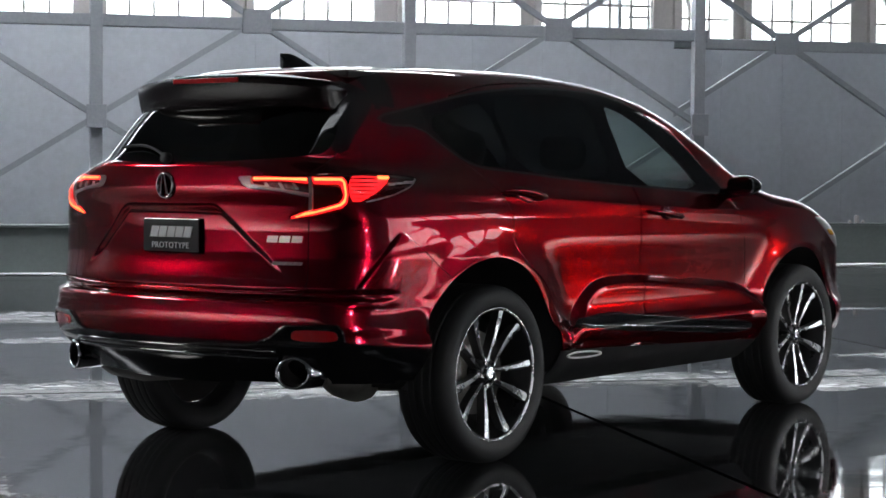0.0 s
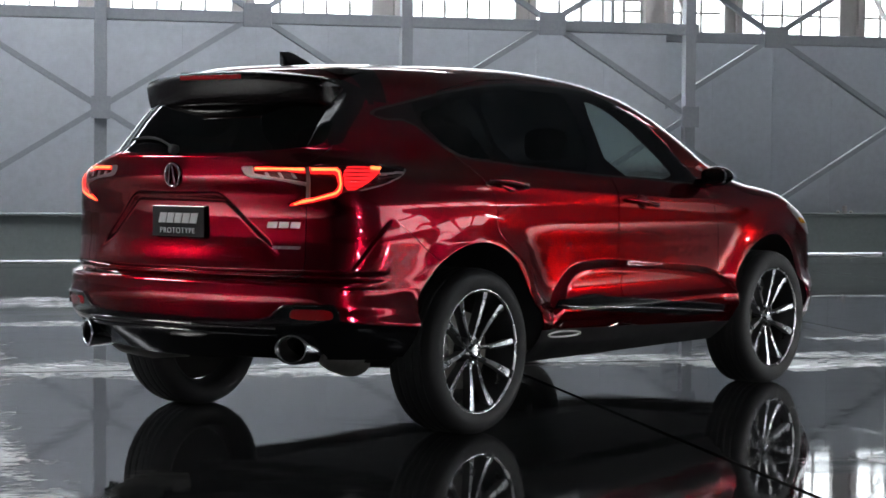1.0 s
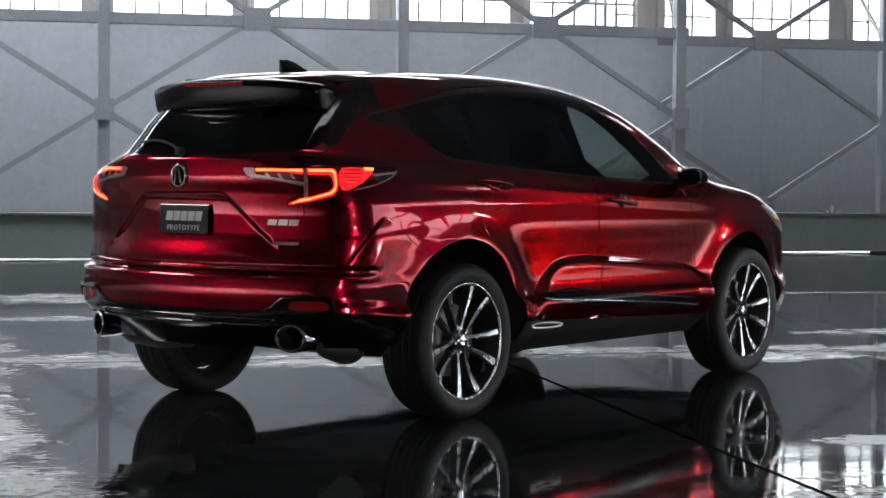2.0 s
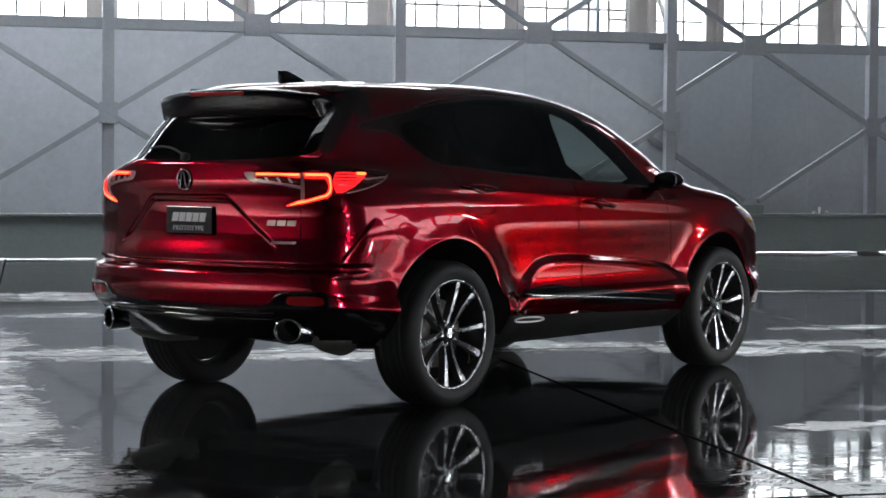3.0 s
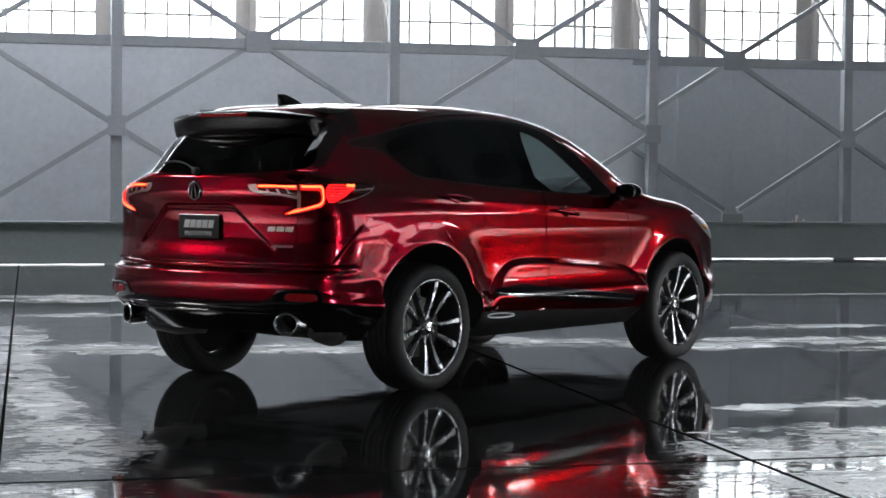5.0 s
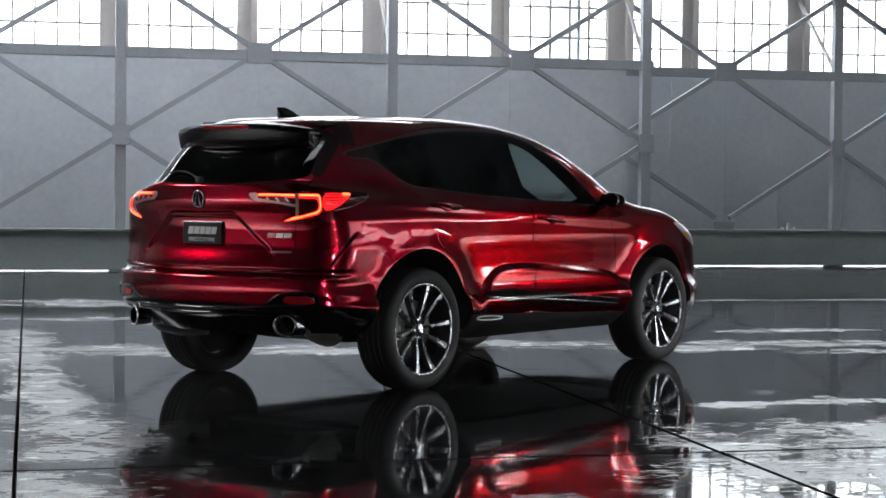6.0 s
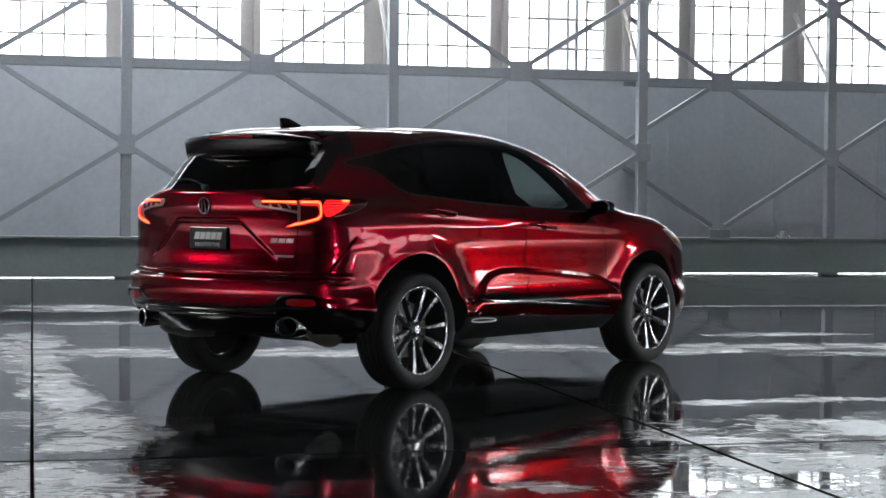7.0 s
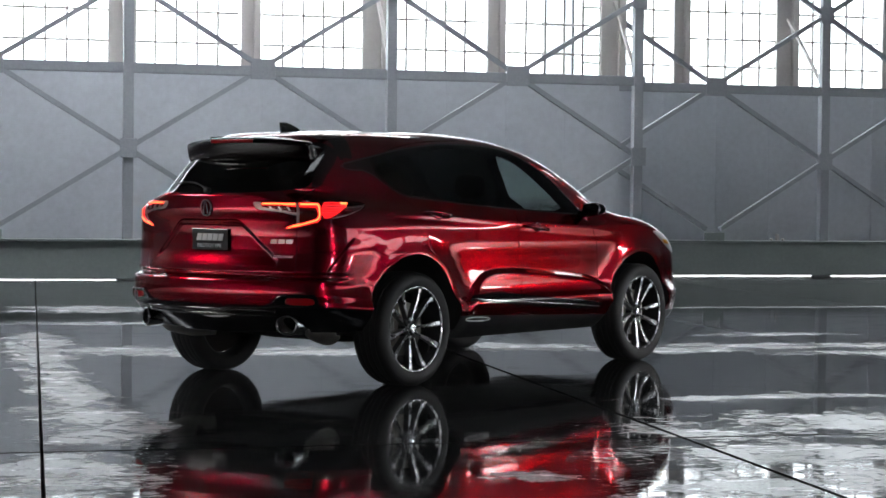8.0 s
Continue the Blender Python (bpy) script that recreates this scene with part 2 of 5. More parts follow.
# ---- the car's form: x forward from the rear axle, y to its left, z up ----
def curve(xs, ys):
    """A smooth curve through the knots that does not overshoot."""
    xs, ys = np.array(xs, float), np.array(ys, float)
    h = np.diff(xs)
    d = np.diff(ys) / h
    m = np.zeros_like(ys)
    m[0], m[-1] = d[0], d[-1]
    for i in range(1, len(xs) - 1):
        if d[i - 1] * d[i] > 0:
            w1, w2 = 2 * h[i] + h[i - 1], h[i] + 2 * h[i - 1]
            m[i] = (w1 + w2) / (w1 / d[i - 1] + w2 / d[i])

    def at(x):
        x = np.clip(np.asarray(x, float), xs[0], xs[-1])
        i = np.clip(np.searchsorted(xs, x) - 1, 0, len(h) - 1)
        t = (x - xs[i]) / h[i]
        return ((1 + 2 * t) * (1 - t) ** 2 * ys[i] + t * (1 - t) ** 2 * h[i] * m[i]
                + t * t * (3 - 2 * t) * ys[i + 1] + t * t * (t - 1) * h[i] * m[i + 1])
    return at


def smax(a, b, k):
    h = np.maximum(k - np.abs(a - b), 0) / k
    return np.maximum(a, b) + h * h * k * 0.25


def bump(x, c, w):
    return np.exp(-((x - c) / w) ** 2)


def to_polygon(px, pz, poly):
    """Signed distance to a closed outline, below zero inside."""
    poly = np.array(poly, float)
    a, b = poly, np.roll(poly, -1, axis=0)
    best = np.full(len(px), 1e9)
    inside = np.zeros(len(px), bool)
    for (ax, az), (bx, bz) in zip(a, b):
        dx, dz = bx - ax, bz - az
        t = np.clip(((px - ax) * dx + (pz - az) * dz) / (dx * dx + dz * dz + 1e-12), 0, 1)
        best = np.minimum(best, np.hypot(px - ax - t * dx, pz - az - t * dz))
        cross = (az > pz) != (bz > pz)
        inside ^= cross & (px < ax + (pz - az) * dx / (dz if abs(dz) > 1e-12 else 1e-12))
    return np.where(inside, -best, best)


def rounded(poly, times=2):
    """Cuts the corners of an outline."""
    pts = [np.array(p, float) for p in poly]
    for _ in range(times):
        out = []
        for i, p in enumerate(pts):
            q = pts[(i + 1) % len(pts)]
            out += [0.78 * p + 0.22 * q, 0.22 * p + 0.78 * q]
        pts = out
    return [tuple(p) for p in pts]


LEDGE = rounded([(0.54, 0.40), (0.56, 0.52), (0.63, 0.60), (0.69, 0.66), (0.76, 0.71), (0.86, 0.733), (1.05, 0.738), (1.30, 0.724), (1.70, 0.698), (2.06, 0.665), (2.20, 0.63), (2.29, 0.575), (2.33, 0.40)], 1)


def step(x, a, b):
    t = np.clip((x - a) / (b - a), 0, 1)
    return t * t * (3 - 2 * t)


side_width = curve([0.26, 0.30, 0.36, 0.42, 0.47, 0.51, 0.56, 0.62, 0.70, 0.80, 0.92, 1.00, 1.08, 1.14, 1.18, 1.30, 1.42, 1.54, 1.62, 1.70],
                   [0.80, 0.845, 0.90, 0.93, 0.945, 0.943, 0.915, 0.902, 0.908, 0.922, 0.936, 0.936, 0.915, 0.885, 0.865, 0.80, 0.735, 0.66, 0.58, 0.48])
rear_line = curve([0.26, 0.32, 0.38, 0.45, 0.52, 0.56, 0.62, 0.675, 0.688, 0.706, 0.716, 0.74, 0.78, 0.86, 0.95, 1.05, 1.13, 1.205, 1.219, 1.236, 1.42, 1.56, 1.70],
                  [-0.78, -0.84, -0.905, -0.96, -0.985, -0.99, -0.995, -0.993, -0.987, -0.938, -0.934, -0.945, -0.94, -0.93, -0.93, -0.94, -0.955, -0.957, -0.951, -0.928, -0.715, -0.55, -0.38])
front_line = curve([0.26, 0.32, 0.45, 0.60, 0.75, 0.88, 0.98, 1.10], [3.70, 3.74, 3.745, 3.745, 3.715, 3.65, 3.54, 3.40])
top_line = curve([-1.1, -0.73, -0.24, 0.3, 0.73, 1.2, 1.55, 1.81, 2.15, 2.45, 2.62, 2.98, 3.26, 3.47, 3.75],
                 [1.52, 1.56, 1.602, 1.625, 1.632, 1.612, 1.557, 1.480, 1.335, 1.178, 1.135, 1.088, 1.005, 0.93, 0.80])


SHELF = curve([0.0, 0.04, 0.10, 0.30, 0.48, 0.68, 0.86, 1.0], [0.0, 0.05, 0.16, 0.46, 0.72, 0.90, 0.98, 1.0])


def solid(x, y, z):
    """Below zero inside the body, zero on its skin."""
    x, y, z = np.atleast_1d(x), np.atleast_1d(y), np.atleast_1d(z)
    a = np.abs(y)
    cabin = step(z, 1.10, 1.25)
    w = side_width(z)
    back = np.clip(-(x - 0.1) / 1.1, 0, 1)
    fore = np.clip((x - 1.9) / 1.8, 0, 1)
    w = w - (0.055 + 0.052 * step(z, 0.8, 1.1)) * back ** 2 - 0.10 * fore ** 2.2 - 0.085 * step(z, 0.64, 0.40) * step(x, -0.45, -0.85)
    w = w - cabin * (0.215 * np.clip((0.35 - x) / 1.1, 0, 1.1) ** 2 + 0.05 * np.clip((x - 1.3) / 1.2, 0, 1) ** 2)
    for hub in (0.0, 2.751):
        r = np.hypot(x - hub, z - 0.365)
        w = w + 0.034 * bump(r, 0.46, 0.11) * np.clip((z - 0.25) / 0.2, 0, 1) * np.clip((1.0 - z) / 0.15, 0, 1)
    # the doors: a raised field above the sill, with a rounded ledge
    near = (x > 0.3) & (x < 2.6) & (z > 0.35) & (z < 0.85)
    lift = np.zeros(np.shape(w))
    if np.any(near):
        t = np.clip((0.002 - to_polygon(np.asarray(x)[near], np.asarray(z)[near], LEDGE)) / 0.060, 0, 1)
        lift[near] = SHELF(t)
    w = w + 0.036 * lift * step(z, 0.40, 0.56) - 0.004 * step(z, 0.40, 0.56) * step(z, 0.95, 0.75) * step(x, 0.40, 0.60) * step(x, 2.45, 2.25)
    # ledge along the side of the rear bumper
    w = w + 0.032 * step(z, 0.665, 0.580) * step(z, 0.42, 0.56) * step(x, -0.40, -0.50)
    # crease from the rear lamp along the handles
    w = w + 0.008 * bump(z, 1.14 - 0.055 * (x + 0.4), 0.035) * np.clip((2.6 - x) / 0.5, 0, 1)
    # crease that climbs from the bumper's corner
    d = ((a + x - 0.007) * 0.225 - (z - 0.671) * 0.25) / 0.336
    w = w + 0.015 * step(d, -0.016, 0.010) * np.clip(1 - d / 0.4, 0, 1) * step(z, 0.98, 0.84) * step(z, 0.60, 0.70) * step(x, -0.25, -0.45)
    side = a - w
    glass = np.clip((z - 1.22) / 0.15, 0, 1)
    xr = rear_line(z) + 0.10 * (a / 0.65) ** 2.4 * (1 - 0.35 * glass)
    xr = xr + 0.06 * step(z, 0.52, 0.34) * (a / 0.65) ** 2
    # hollow for the plate
    edge = np.clip(0.56 - (z - 0.80) * 1.15, 0.22, 0.56)
    inside = step(edge - a, 0.0, 0.050) * step(1.06 - z, 0.0, 0.04) * np.clip((z - 0.77) / 0.10, 0, 1)
    xr = xr + 0.020 * inside
    xf = front_line(z) - 0.26 * (a / 0.82) ** 2.6
    u = 1 - np.clip(a / 0.62, 0, 1.3) ** 2
    shift = 0.13 * u * np.clip((x - 1.3) / 0.6, 0, 1)
    top = top_line(x - shift) + 0.035 * u
    f = smax(side, xr - x, 0.16)
    f = smax(f, x - xf, 0.14)
    return smax(f, z - top, 0.09)


def skin(origin, way, reach=2.6, steps=90):
    """Where rays from inside leave the body."""
    o, d = np.atleast_2d(origin).astype(float), np.atleast_2d(way).astype(float)
    d = d / np.linalg.norm(d, axis=1)[:, None]
    lo, hi = np.zeros(len(o)), np.full(len(o), reach)
    found = np.zeros(len(o), bool)
    for s in np.linspace(0, reach, steps)[1:]:
        out = solid(*(o + s * d).T) > 0
        hi = np.where(out & ~found, s, hi)
        lo = np.where(~out & ~found, s, lo)
        found |= out
    for _ in range(26):
        mid = (lo + hi) / 2
        out = solid(*(o + mid[:, None] * d).T) > 0
        hi, lo = np.where(out, mid, hi), np.where(out, lo, mid)
    return o + hi[:, None] * d


# ---- mesh helpers ----
def mesh_of(name, verts, faces, smooth=True):
    me = bpy.data.meshes.new(name)
    me.from_pydata([tuple(map(float, v)) for v in verts], [], [tuple(f) for f in faces])
    if smooth:
        me.polygons.foreach_set("use_smooth", [True] * len(me.polygons))
    me.update()
    return me


def of_bm(name, bm, smooth=False):
    me = bpy.data.meshes.new(name)
    bm.normal_update()
    bm.to_mesh(me)
    bm.free()
    if smooth:
        me.polygons.foreach_set("use_smooth", [True] * len(me.polygons))
    return me


def part(name, data, material, parent, label="", smooth=False):
    """One mesh under a thing or a part."""
    if isinstance(data, bmesh.types.BMesh):
        data = of_bm(name, data, smooth)
    ob = new(name, data)
    if material is not None and not data.materials:
        data.materials.append(material)
    ob.parent = parent
    return tagged(ob, label)


def thing(name, m, label, category, group="", kind=""):
    ob = new(name)
    ob.empty_display_size = 0.2
    ob.matrix_world = m
    return tagged(ob, label, category, group, kind)


def box_bm(sx, sy, sz, at=(0, 0, 0), bevel=0.0, bm=None):
    """A box standing on `at`, its lower face's centre."""
    bm = bm or bmesh.new()
    made = bmesh.ops.create_cube(bm, size=1.0, matrix=Matrix.Translation((at[0], at[1], at[2] + sz / 2)) @ Matrix.Diagonal((sx, sy, sz, 1)))
    if bevel:
        edges = list({e for v in made["verts"] for e in v.link_edges})
        bmesh.ops.bevel(bm, geom=edges, offset=bevel, segments=2, affect="EDGES", profile=0.5)
    return bm


def bar_bm(a, b, w, h, bm=None, bevel=0.0):
    """A straight member from a to b, w wide and h deep."""
    bm = bm or bmesh.new()
    a, b = Vector(a), Vector(b)
    m = Matrix.Translation((a + b) / 2) @ (b - a).to_track_quat("Z", "Y").to_matrix().to_4x4()
    made = bmesh.ops.create_cube(bm, size=1.0, matrix=m @ Matrix.Diagonal((w, h, (b - a).length, 1)))
    if bevel:
        bmesh.ops.bevel(bm, geom=list({e for v in made["verts"] for e in v.link_edges}), offset=bevel, segments=1, affect="EDGES", profile=0.5)
    return bm


def lathe(profile, n=48, axis="y", closed=False):
    """Turns (radius, along) round the axis through the origin."""
    verts, faces, k = [], [], len(profile)
    for i in range(n):
        a = 2 * math.pi * i / n
        for r, y in profile:
            verts.append((r * math.cos(a), y, r * math.sin(a)) if axis == "y" else ((y, r * math.cos(a), r * math.sin(a)) if axis == "x" else (r * math.cos(a), r * math.sin(a), y)))
    for i in range(n):
        for j in range(k if closed else k - 1):
            a, b = i * k + j, i * k + (j + 1) % k
            c, d = ((i + 1) % n) * k + (j + 1) % k, ((i + 1) % n) * k + j
            faces.append((a, b, c, d))
    return verts, faces


def tube(points, radius, n=10, flat=1.0, cap=True):
    """A round rod along points; radius may be a list."""
    pts = [Vector(p) for p in points]
    rads = radius if isinstance(radius, (list, tuple)) else [radius] * len(pts)
    verts, faces = [], []
    up = Vector((0, 0, 1))
    for i, p in enumerate(pts):
        d = (pts[min(i + 1, len(pts) - 1)] - pts[max(i - 1, 0)]).normalized()
        s = d.cross(up)
        s = s.normalized() if s.length > 1e-4 else Vector((1, 0, 0))
        t = s.cross(d)
        for j in range(n):
            a = 2 * math.pi * j / n
            verts.append(p + rads[i] * (s * math.cos(a) + t * math.sin(a) * flat))
    for i in range(len(pts) - 1):
        for j in range(n):
            faces.append((i * n + j, i * n + (j + 1) % n, (i + 1) * n + (j + 1) % n, (i + 1) * n + j))
    if cap:
        faces += [tuple(range(n))[::-1], tuple((len(pts) - 1) * n + j for j in range(n))]
    return verts, faces


def joined(*pieces):
    verts, faces = [], []
    for v, f in pieces:
        k = len(verts)
        verts += [tuple(p) for p in v]
        faces += [tuple(i + k for i in q) for q in f]
    return verts, faces


class Skin:
    """A net of faces that can be cut along lines of a field."""
    def __init__(self, verts, faces):
        self.v = [tuple(p) for p in verts]
        self.f = list(faces)

    def xyz(self):
        return np.array(self.v).T

    def cut(self, field, level=0.0, eps=1e-5):
        phi = field(*self.xyz()) - level
        phi = np.where(np.abs(phi) < eps, eps, phi)
        made, out, vals = {}, [], list(phi)
        pos = phi > 0
        for face in self.f:
            s = [pos[i] for i in face]
            if all(s) or not any(s):
                out.append(face)
                continue
            lo, hi = [], []
            for k, i in enumerate(face):
                j = face[(k + 1) % len(face)]
                (hi if pos[i] else lo).append(i)
                if pos[i] != pos[j]:
                    key = (min(i, j), max(i, j))
                    if key not in made:
                        a, b = key
                        t = vals[a] / (vals[a] - vals[b])
                        made[key] = len(self.v)
                        self.v.append(tuple(self.v[a][c] + t * (self.v[b][c] - self.v[a][c]) for c in range(3)))
                    lo.append(made[key])
                    hi.append(made[key])
            out += [tuple(q) for q in (lo, hi) if len(q) > 2]
        self.f = out

    def centres(self):
        v = np.array(self.v)
        return np.array([v[list(f)].mean(axis=0) for f in self.f]).T

    def take(self, keep):
        """The kept faces as a net of their own."""
        faces = [f for f, k in zip(self.f, keep) if k]
        used = sorted({i for f in faces for i in f})
        at = {i: n for n, i in enumerate(used)}
        return [self.v[i] for i in used], [tuple(at[i] for i in f) for f in faces]


def normals(p):
    """Outward direction of the car's form at the points."""
    p, e = np.atleast_2d(p), 2e-3
    g = [(solid(*(p + d).T) - solid(*(p - d).T)) for d in np.eye(3) * e]
    n = np.stack(g, axis=1)
    return n / np.maximum(np.linalg.norm(n, axis=1), 1e-9)[:, None]


def on_skin(kind, a, z, out=0.0):
    """Points of the right half of the car's form: by (x, z) from the side, (y, z) from behind, or round the rear corner."""
    a, z = np.asarray(a, float), np.asarray(z, float)
    o, one = np.zeros_like(a), np.ones_like(a)
    if kind == "side":
        p = skin(np.stack([a, o, z], 1), np.stack([o, -one, o], 1))
    elif kind == "rear":
        p = skin(np.stack([o - 0.2, a, z], 1), np.stack([-one, o, o], 1))
    else:
        c = (a - 0.95) / 2
        p = skin(np.stack([c + 0.3, 0.3 - c, z], 1), np.stack([-one, -one, o], 1))
    return p + out * normals(p)


def sheet(poly, kind, step=0.012, out=0.003, depth=0.012, crown=0.0):
    """A plate of the given outline that follows the car's form, with its edges turned in."""
    poly = np.array(poly)
    (x0, z0), (x1, z1) = poly.min(axis=0) - step, poly.max(axis=0) + step
    nx, nz = max(2, int((x1 - x0) / step) + 1), max(2, int((z1 - z0) / step) + 1)
    gx, gz = np.meshgrid(np.linspace(x0, x1, nx), np.linspace(z0, z1, nz), indexing="ij")
    net = Skin(np.stack([gx.ravel(), gz.ravel(), 0 * gx.ravel()], 1),
               [(i * nz + j, (i + 1) * nz + j, (i + 1) * nz + j + 1, i * nz + j + 1) for i in range(nx - 1) for j in range(nz - 1)])
    net.cut(lambda x, y, z: to_polygon(x, y, poly))
    c = net.centres()
    v, f = net.take(to_polygon(c[0], c[1], poly) < 0)
    v = np.array(v)
    lift = out + crown * np.clip(-to_polygon(v[:, 0], v[:, 1], poly) / 0.02, 0, 1) ** 0.5 if crown else out
    top = on_skin(kind, v[:, 0], v[:, 1])
    nn = normals(top)
    top = top + (np.asarray(lift)[:, None] if crown else lift) * nn
    count = {}
    for q in f:
        for k in range(len(q)):
            e = (q[k], q[(k + 1) % len(q)])
            count[tuple(sorted(e))] = count.get(tuple(sorted(e)), []) + [e]
    verts, faces = [tuple(p) for p in top], list(f)
    low = {}
    for es in count.values():
        if len(es) == 1:
            i, j = es[0]
            for k in (i, j):
                if k not in low:
                    low[k] = len(verts)
                    verts.append(tuple(top[k] - depth * nn[k]))
            faces.append((i, low[i], low[j], j))
    return verts, faces


def mirrored(vf):
    v, f = vf
    return [(x, -y, z) for x, y, z in v], [tuple(reversed(q)) for q in f]


def both(vf):
    """The right half and its mirror image, welded along the middle."""
    v, f = vf
    at, verts = {}, list(v)
    for i, (x, y, z) in enumerate(v):
        if abs(y) < 1e-4:
            at[i] = i
        else:
            at[i] = len(verts)
            verts.append((x, -y, z))
    return verts, list(f) + [tuple(at[i] for i in reversed(q)) for q in f]


def weld(vf, grid=1e-5):
    seen, back, verts = {}, [], []
    for p in vf[0]:
        k = tuple(round(c / grid) for c in p)
        if k not in seen:
            seen[k] = len(verts)
            verts.append(tuple(p))
        back.append(seen[k])
    faces = []
    for q in vf[1]:
        r = []
        for i in q:
            if not r or r[-1] != back[i]:
                r.append(back[i])
        if len(r) > 1 and r[0] == r[-1]:
            r.pop()
        if len(set(r)) == len(r) and len(r) > 2:
            faces.append(tuple(r))
    return verts, faces


# ---- the hangar ----
def wall_box(name, lo, hi, material, label, category="wall"):
    bm = box_bm(hi[0] - lo[0], hi[1] - lo[1], hi[2] - lo[2], ((lo[0] + hi[0]) / 2, (lo[1] + hi[1]) / 2, lo[2]))
    ob = new(name, of_bm(name, bm))
    ob.data.materials.append(material)
    return tagged(ob, label, category, kind="structure")


HALF, PITCH, SILL = 1.94, 2.41, 3.14  # half a bay, height of a braced field, top of the sill chord
TOP, ROOF = 7.5, 9.6


def door_leaf(name, m, x0, x1, post0, shown, label, gap=0.03, blocked=None, DEEP=1.15, skip=()):
    """A braced sliding door of the hangar: frame in front, sheeting and glazing behind. shown: the stretch of x whose panes are single parts."""
    leaf = thing(name, m, label, "hangar door", kind="structure")
    span, mid = x1 - x0, (x0 + x1) / 2
    part("bottom_beam", box_bm(span, 0.30, 0.565 - gap, (mid, 0.02, gap), 0.012), beam_paint, leaf, "grey-green steel bottom beam")
    part("bottom_flange", box_bm(span, 0.36, 0.03, (mid, 0.02, 0.565), 0.006), beam_paint, leaf)
    part("sill_chord", box_bm(span, 0.10, 0.15, (mid, 0.0, SILL - 0.15), 0.01), haze_toned_steel, leaf)
    part("top_chord", box_bm(span, 0.16, 0.22, (mid, 0.0, TOP + 0.1), 0.01), haze_toned_steel, leaf)
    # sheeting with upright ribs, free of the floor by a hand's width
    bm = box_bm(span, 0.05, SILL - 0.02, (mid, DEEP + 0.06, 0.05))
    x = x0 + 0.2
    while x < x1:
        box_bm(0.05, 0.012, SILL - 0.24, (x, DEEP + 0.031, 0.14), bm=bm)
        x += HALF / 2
    part("sheeting", bm, hazed_wall_paint, leaf, "dull grey ribbed steel sheeting")
    # plate added to stop daylight leaking past the door's end
    if skip:
        part("leak_stop", box_bm(0.05, DEEP + 0.15, TOP, (x0 - 0.025, DEEP / 2 + 0.02, 0.05)), hazed_wall_paint, leaf)
    # unseen boards added to keep these upper windows out of the car's reflections
    if blocked:
        part("light_blocker", box_bm(blocked[1] - blocked[0], 0.03, TOP - 4.5, ((blocked[0] + blocked[1]) / 2, DEEP - 0.07, 4.5)), dark_wall, leaf, "dark boards added over the unseen upper windows to block light")
    part("head_panel", box_bm(span, 0.05, ROOF - 0.1 - TOP, (mid, DEEP + 0.06, TOP)), hazed_wall_paint, leaf)
    n0, n1 = math.ceil((x0 - post0) / HALF - 0.01), math.floor((x1 - post0) / HALF + 0.01)
    post_me = of_bm("post", box_bm(0.15, 0.14, ROOF - 0.2 - 0.59, (0, 0, 0.595), 0.008))
    foot_me = of_bm("foot_plate", box_bm(0.34, 0.05, 0.13, (0, -0.075, 0.595), 0.006))
    gusset_me = of_bm("gusset", box_bm(0.36, 0.03, 0.30, (0, -0.09, SILL - 0.20), 0.006))
    cross_me = of_bm("gusset", box_bm(0.24, 0.02, 0.28, (0, -0.085, -0.14), 0.006))
    pier_bm = box_bm(0.10, 0.12, TOP - 3.18, (-0.10, DEEP + 0.03, 3.18))
    box_bm(0.10, 0.12, TOP - 3.18, (0.10, DEEP + 0.03, 3.18), bm=pier_bm)
    box_bm(0.12, 0.05, TOP - 3.18, (0, DEEP + 0.07, 3.18), bm=pier_bm)
    box_bm(0.30, 0.03, TOP - 3.18, (0, DEEP + 0.075, 3.18), bm=pier_bm)
    pier_me = of_bm("window_pier", pier_bm)
    wide_bm = bmesh.new()
    for dx in (-0.155, 0.155):
        box_bm(0.11, 0.12, TOP - 3.18, (dx, DEEP + 0.03, 3.18), bm=wide_bm)
    box_bm(0.42, 0.03, TOP - 3.18, (0, DEEP + 0.075, 3.18), bm=wide_bm)
    wide_me = of_bm("window_pier", wide_bm)
    rise = PITCH / 2
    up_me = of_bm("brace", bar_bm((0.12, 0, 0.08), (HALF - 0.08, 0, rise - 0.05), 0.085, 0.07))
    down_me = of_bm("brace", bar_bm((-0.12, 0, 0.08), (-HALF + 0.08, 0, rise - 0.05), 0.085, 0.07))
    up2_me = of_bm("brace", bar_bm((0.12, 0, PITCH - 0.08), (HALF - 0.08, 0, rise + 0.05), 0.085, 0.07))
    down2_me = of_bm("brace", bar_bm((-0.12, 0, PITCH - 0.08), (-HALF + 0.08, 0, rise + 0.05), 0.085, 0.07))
    tie_me = of_bm("tie_bar", bar_bm((0, 0.05, 0), (0, DEEP - 0.03, 1.25), 0.05, 0.05))
    truck_me = of_bm("wheel_truck", box_bm(0.30, 0.12, 0.03, (0, 0.02, 0)))
    for i in range(n0, n1 + 1):
        x = post0 + i * HALF
        if i in skip:
            continue

        def at(ob, dx=0.0, z=0.0):
            ob.location = (x + dx, 0, z)
        at(part("window_pier", wide_me if i % 2 == 0 else pier_me, pale_steel, leaf))
        if i % 2 == 0:
            at(part("post", post_me, haze_toned_steel, leaf))
            at(part("tie_bar", tie_me, pale_steel, leaf), z=SILL)
            at(part("wheel_truck", truck_me, haze_toned_steel, leaf), z=0.0)
            for k in range(3):
                z = 0.70 + k * PITCH + rise
                at(part("gusset", cross_me, haze_toned_steel, leaf), z=z)
        else:
            at(part("foot_plate", foot_me, beam_paint, leaf))
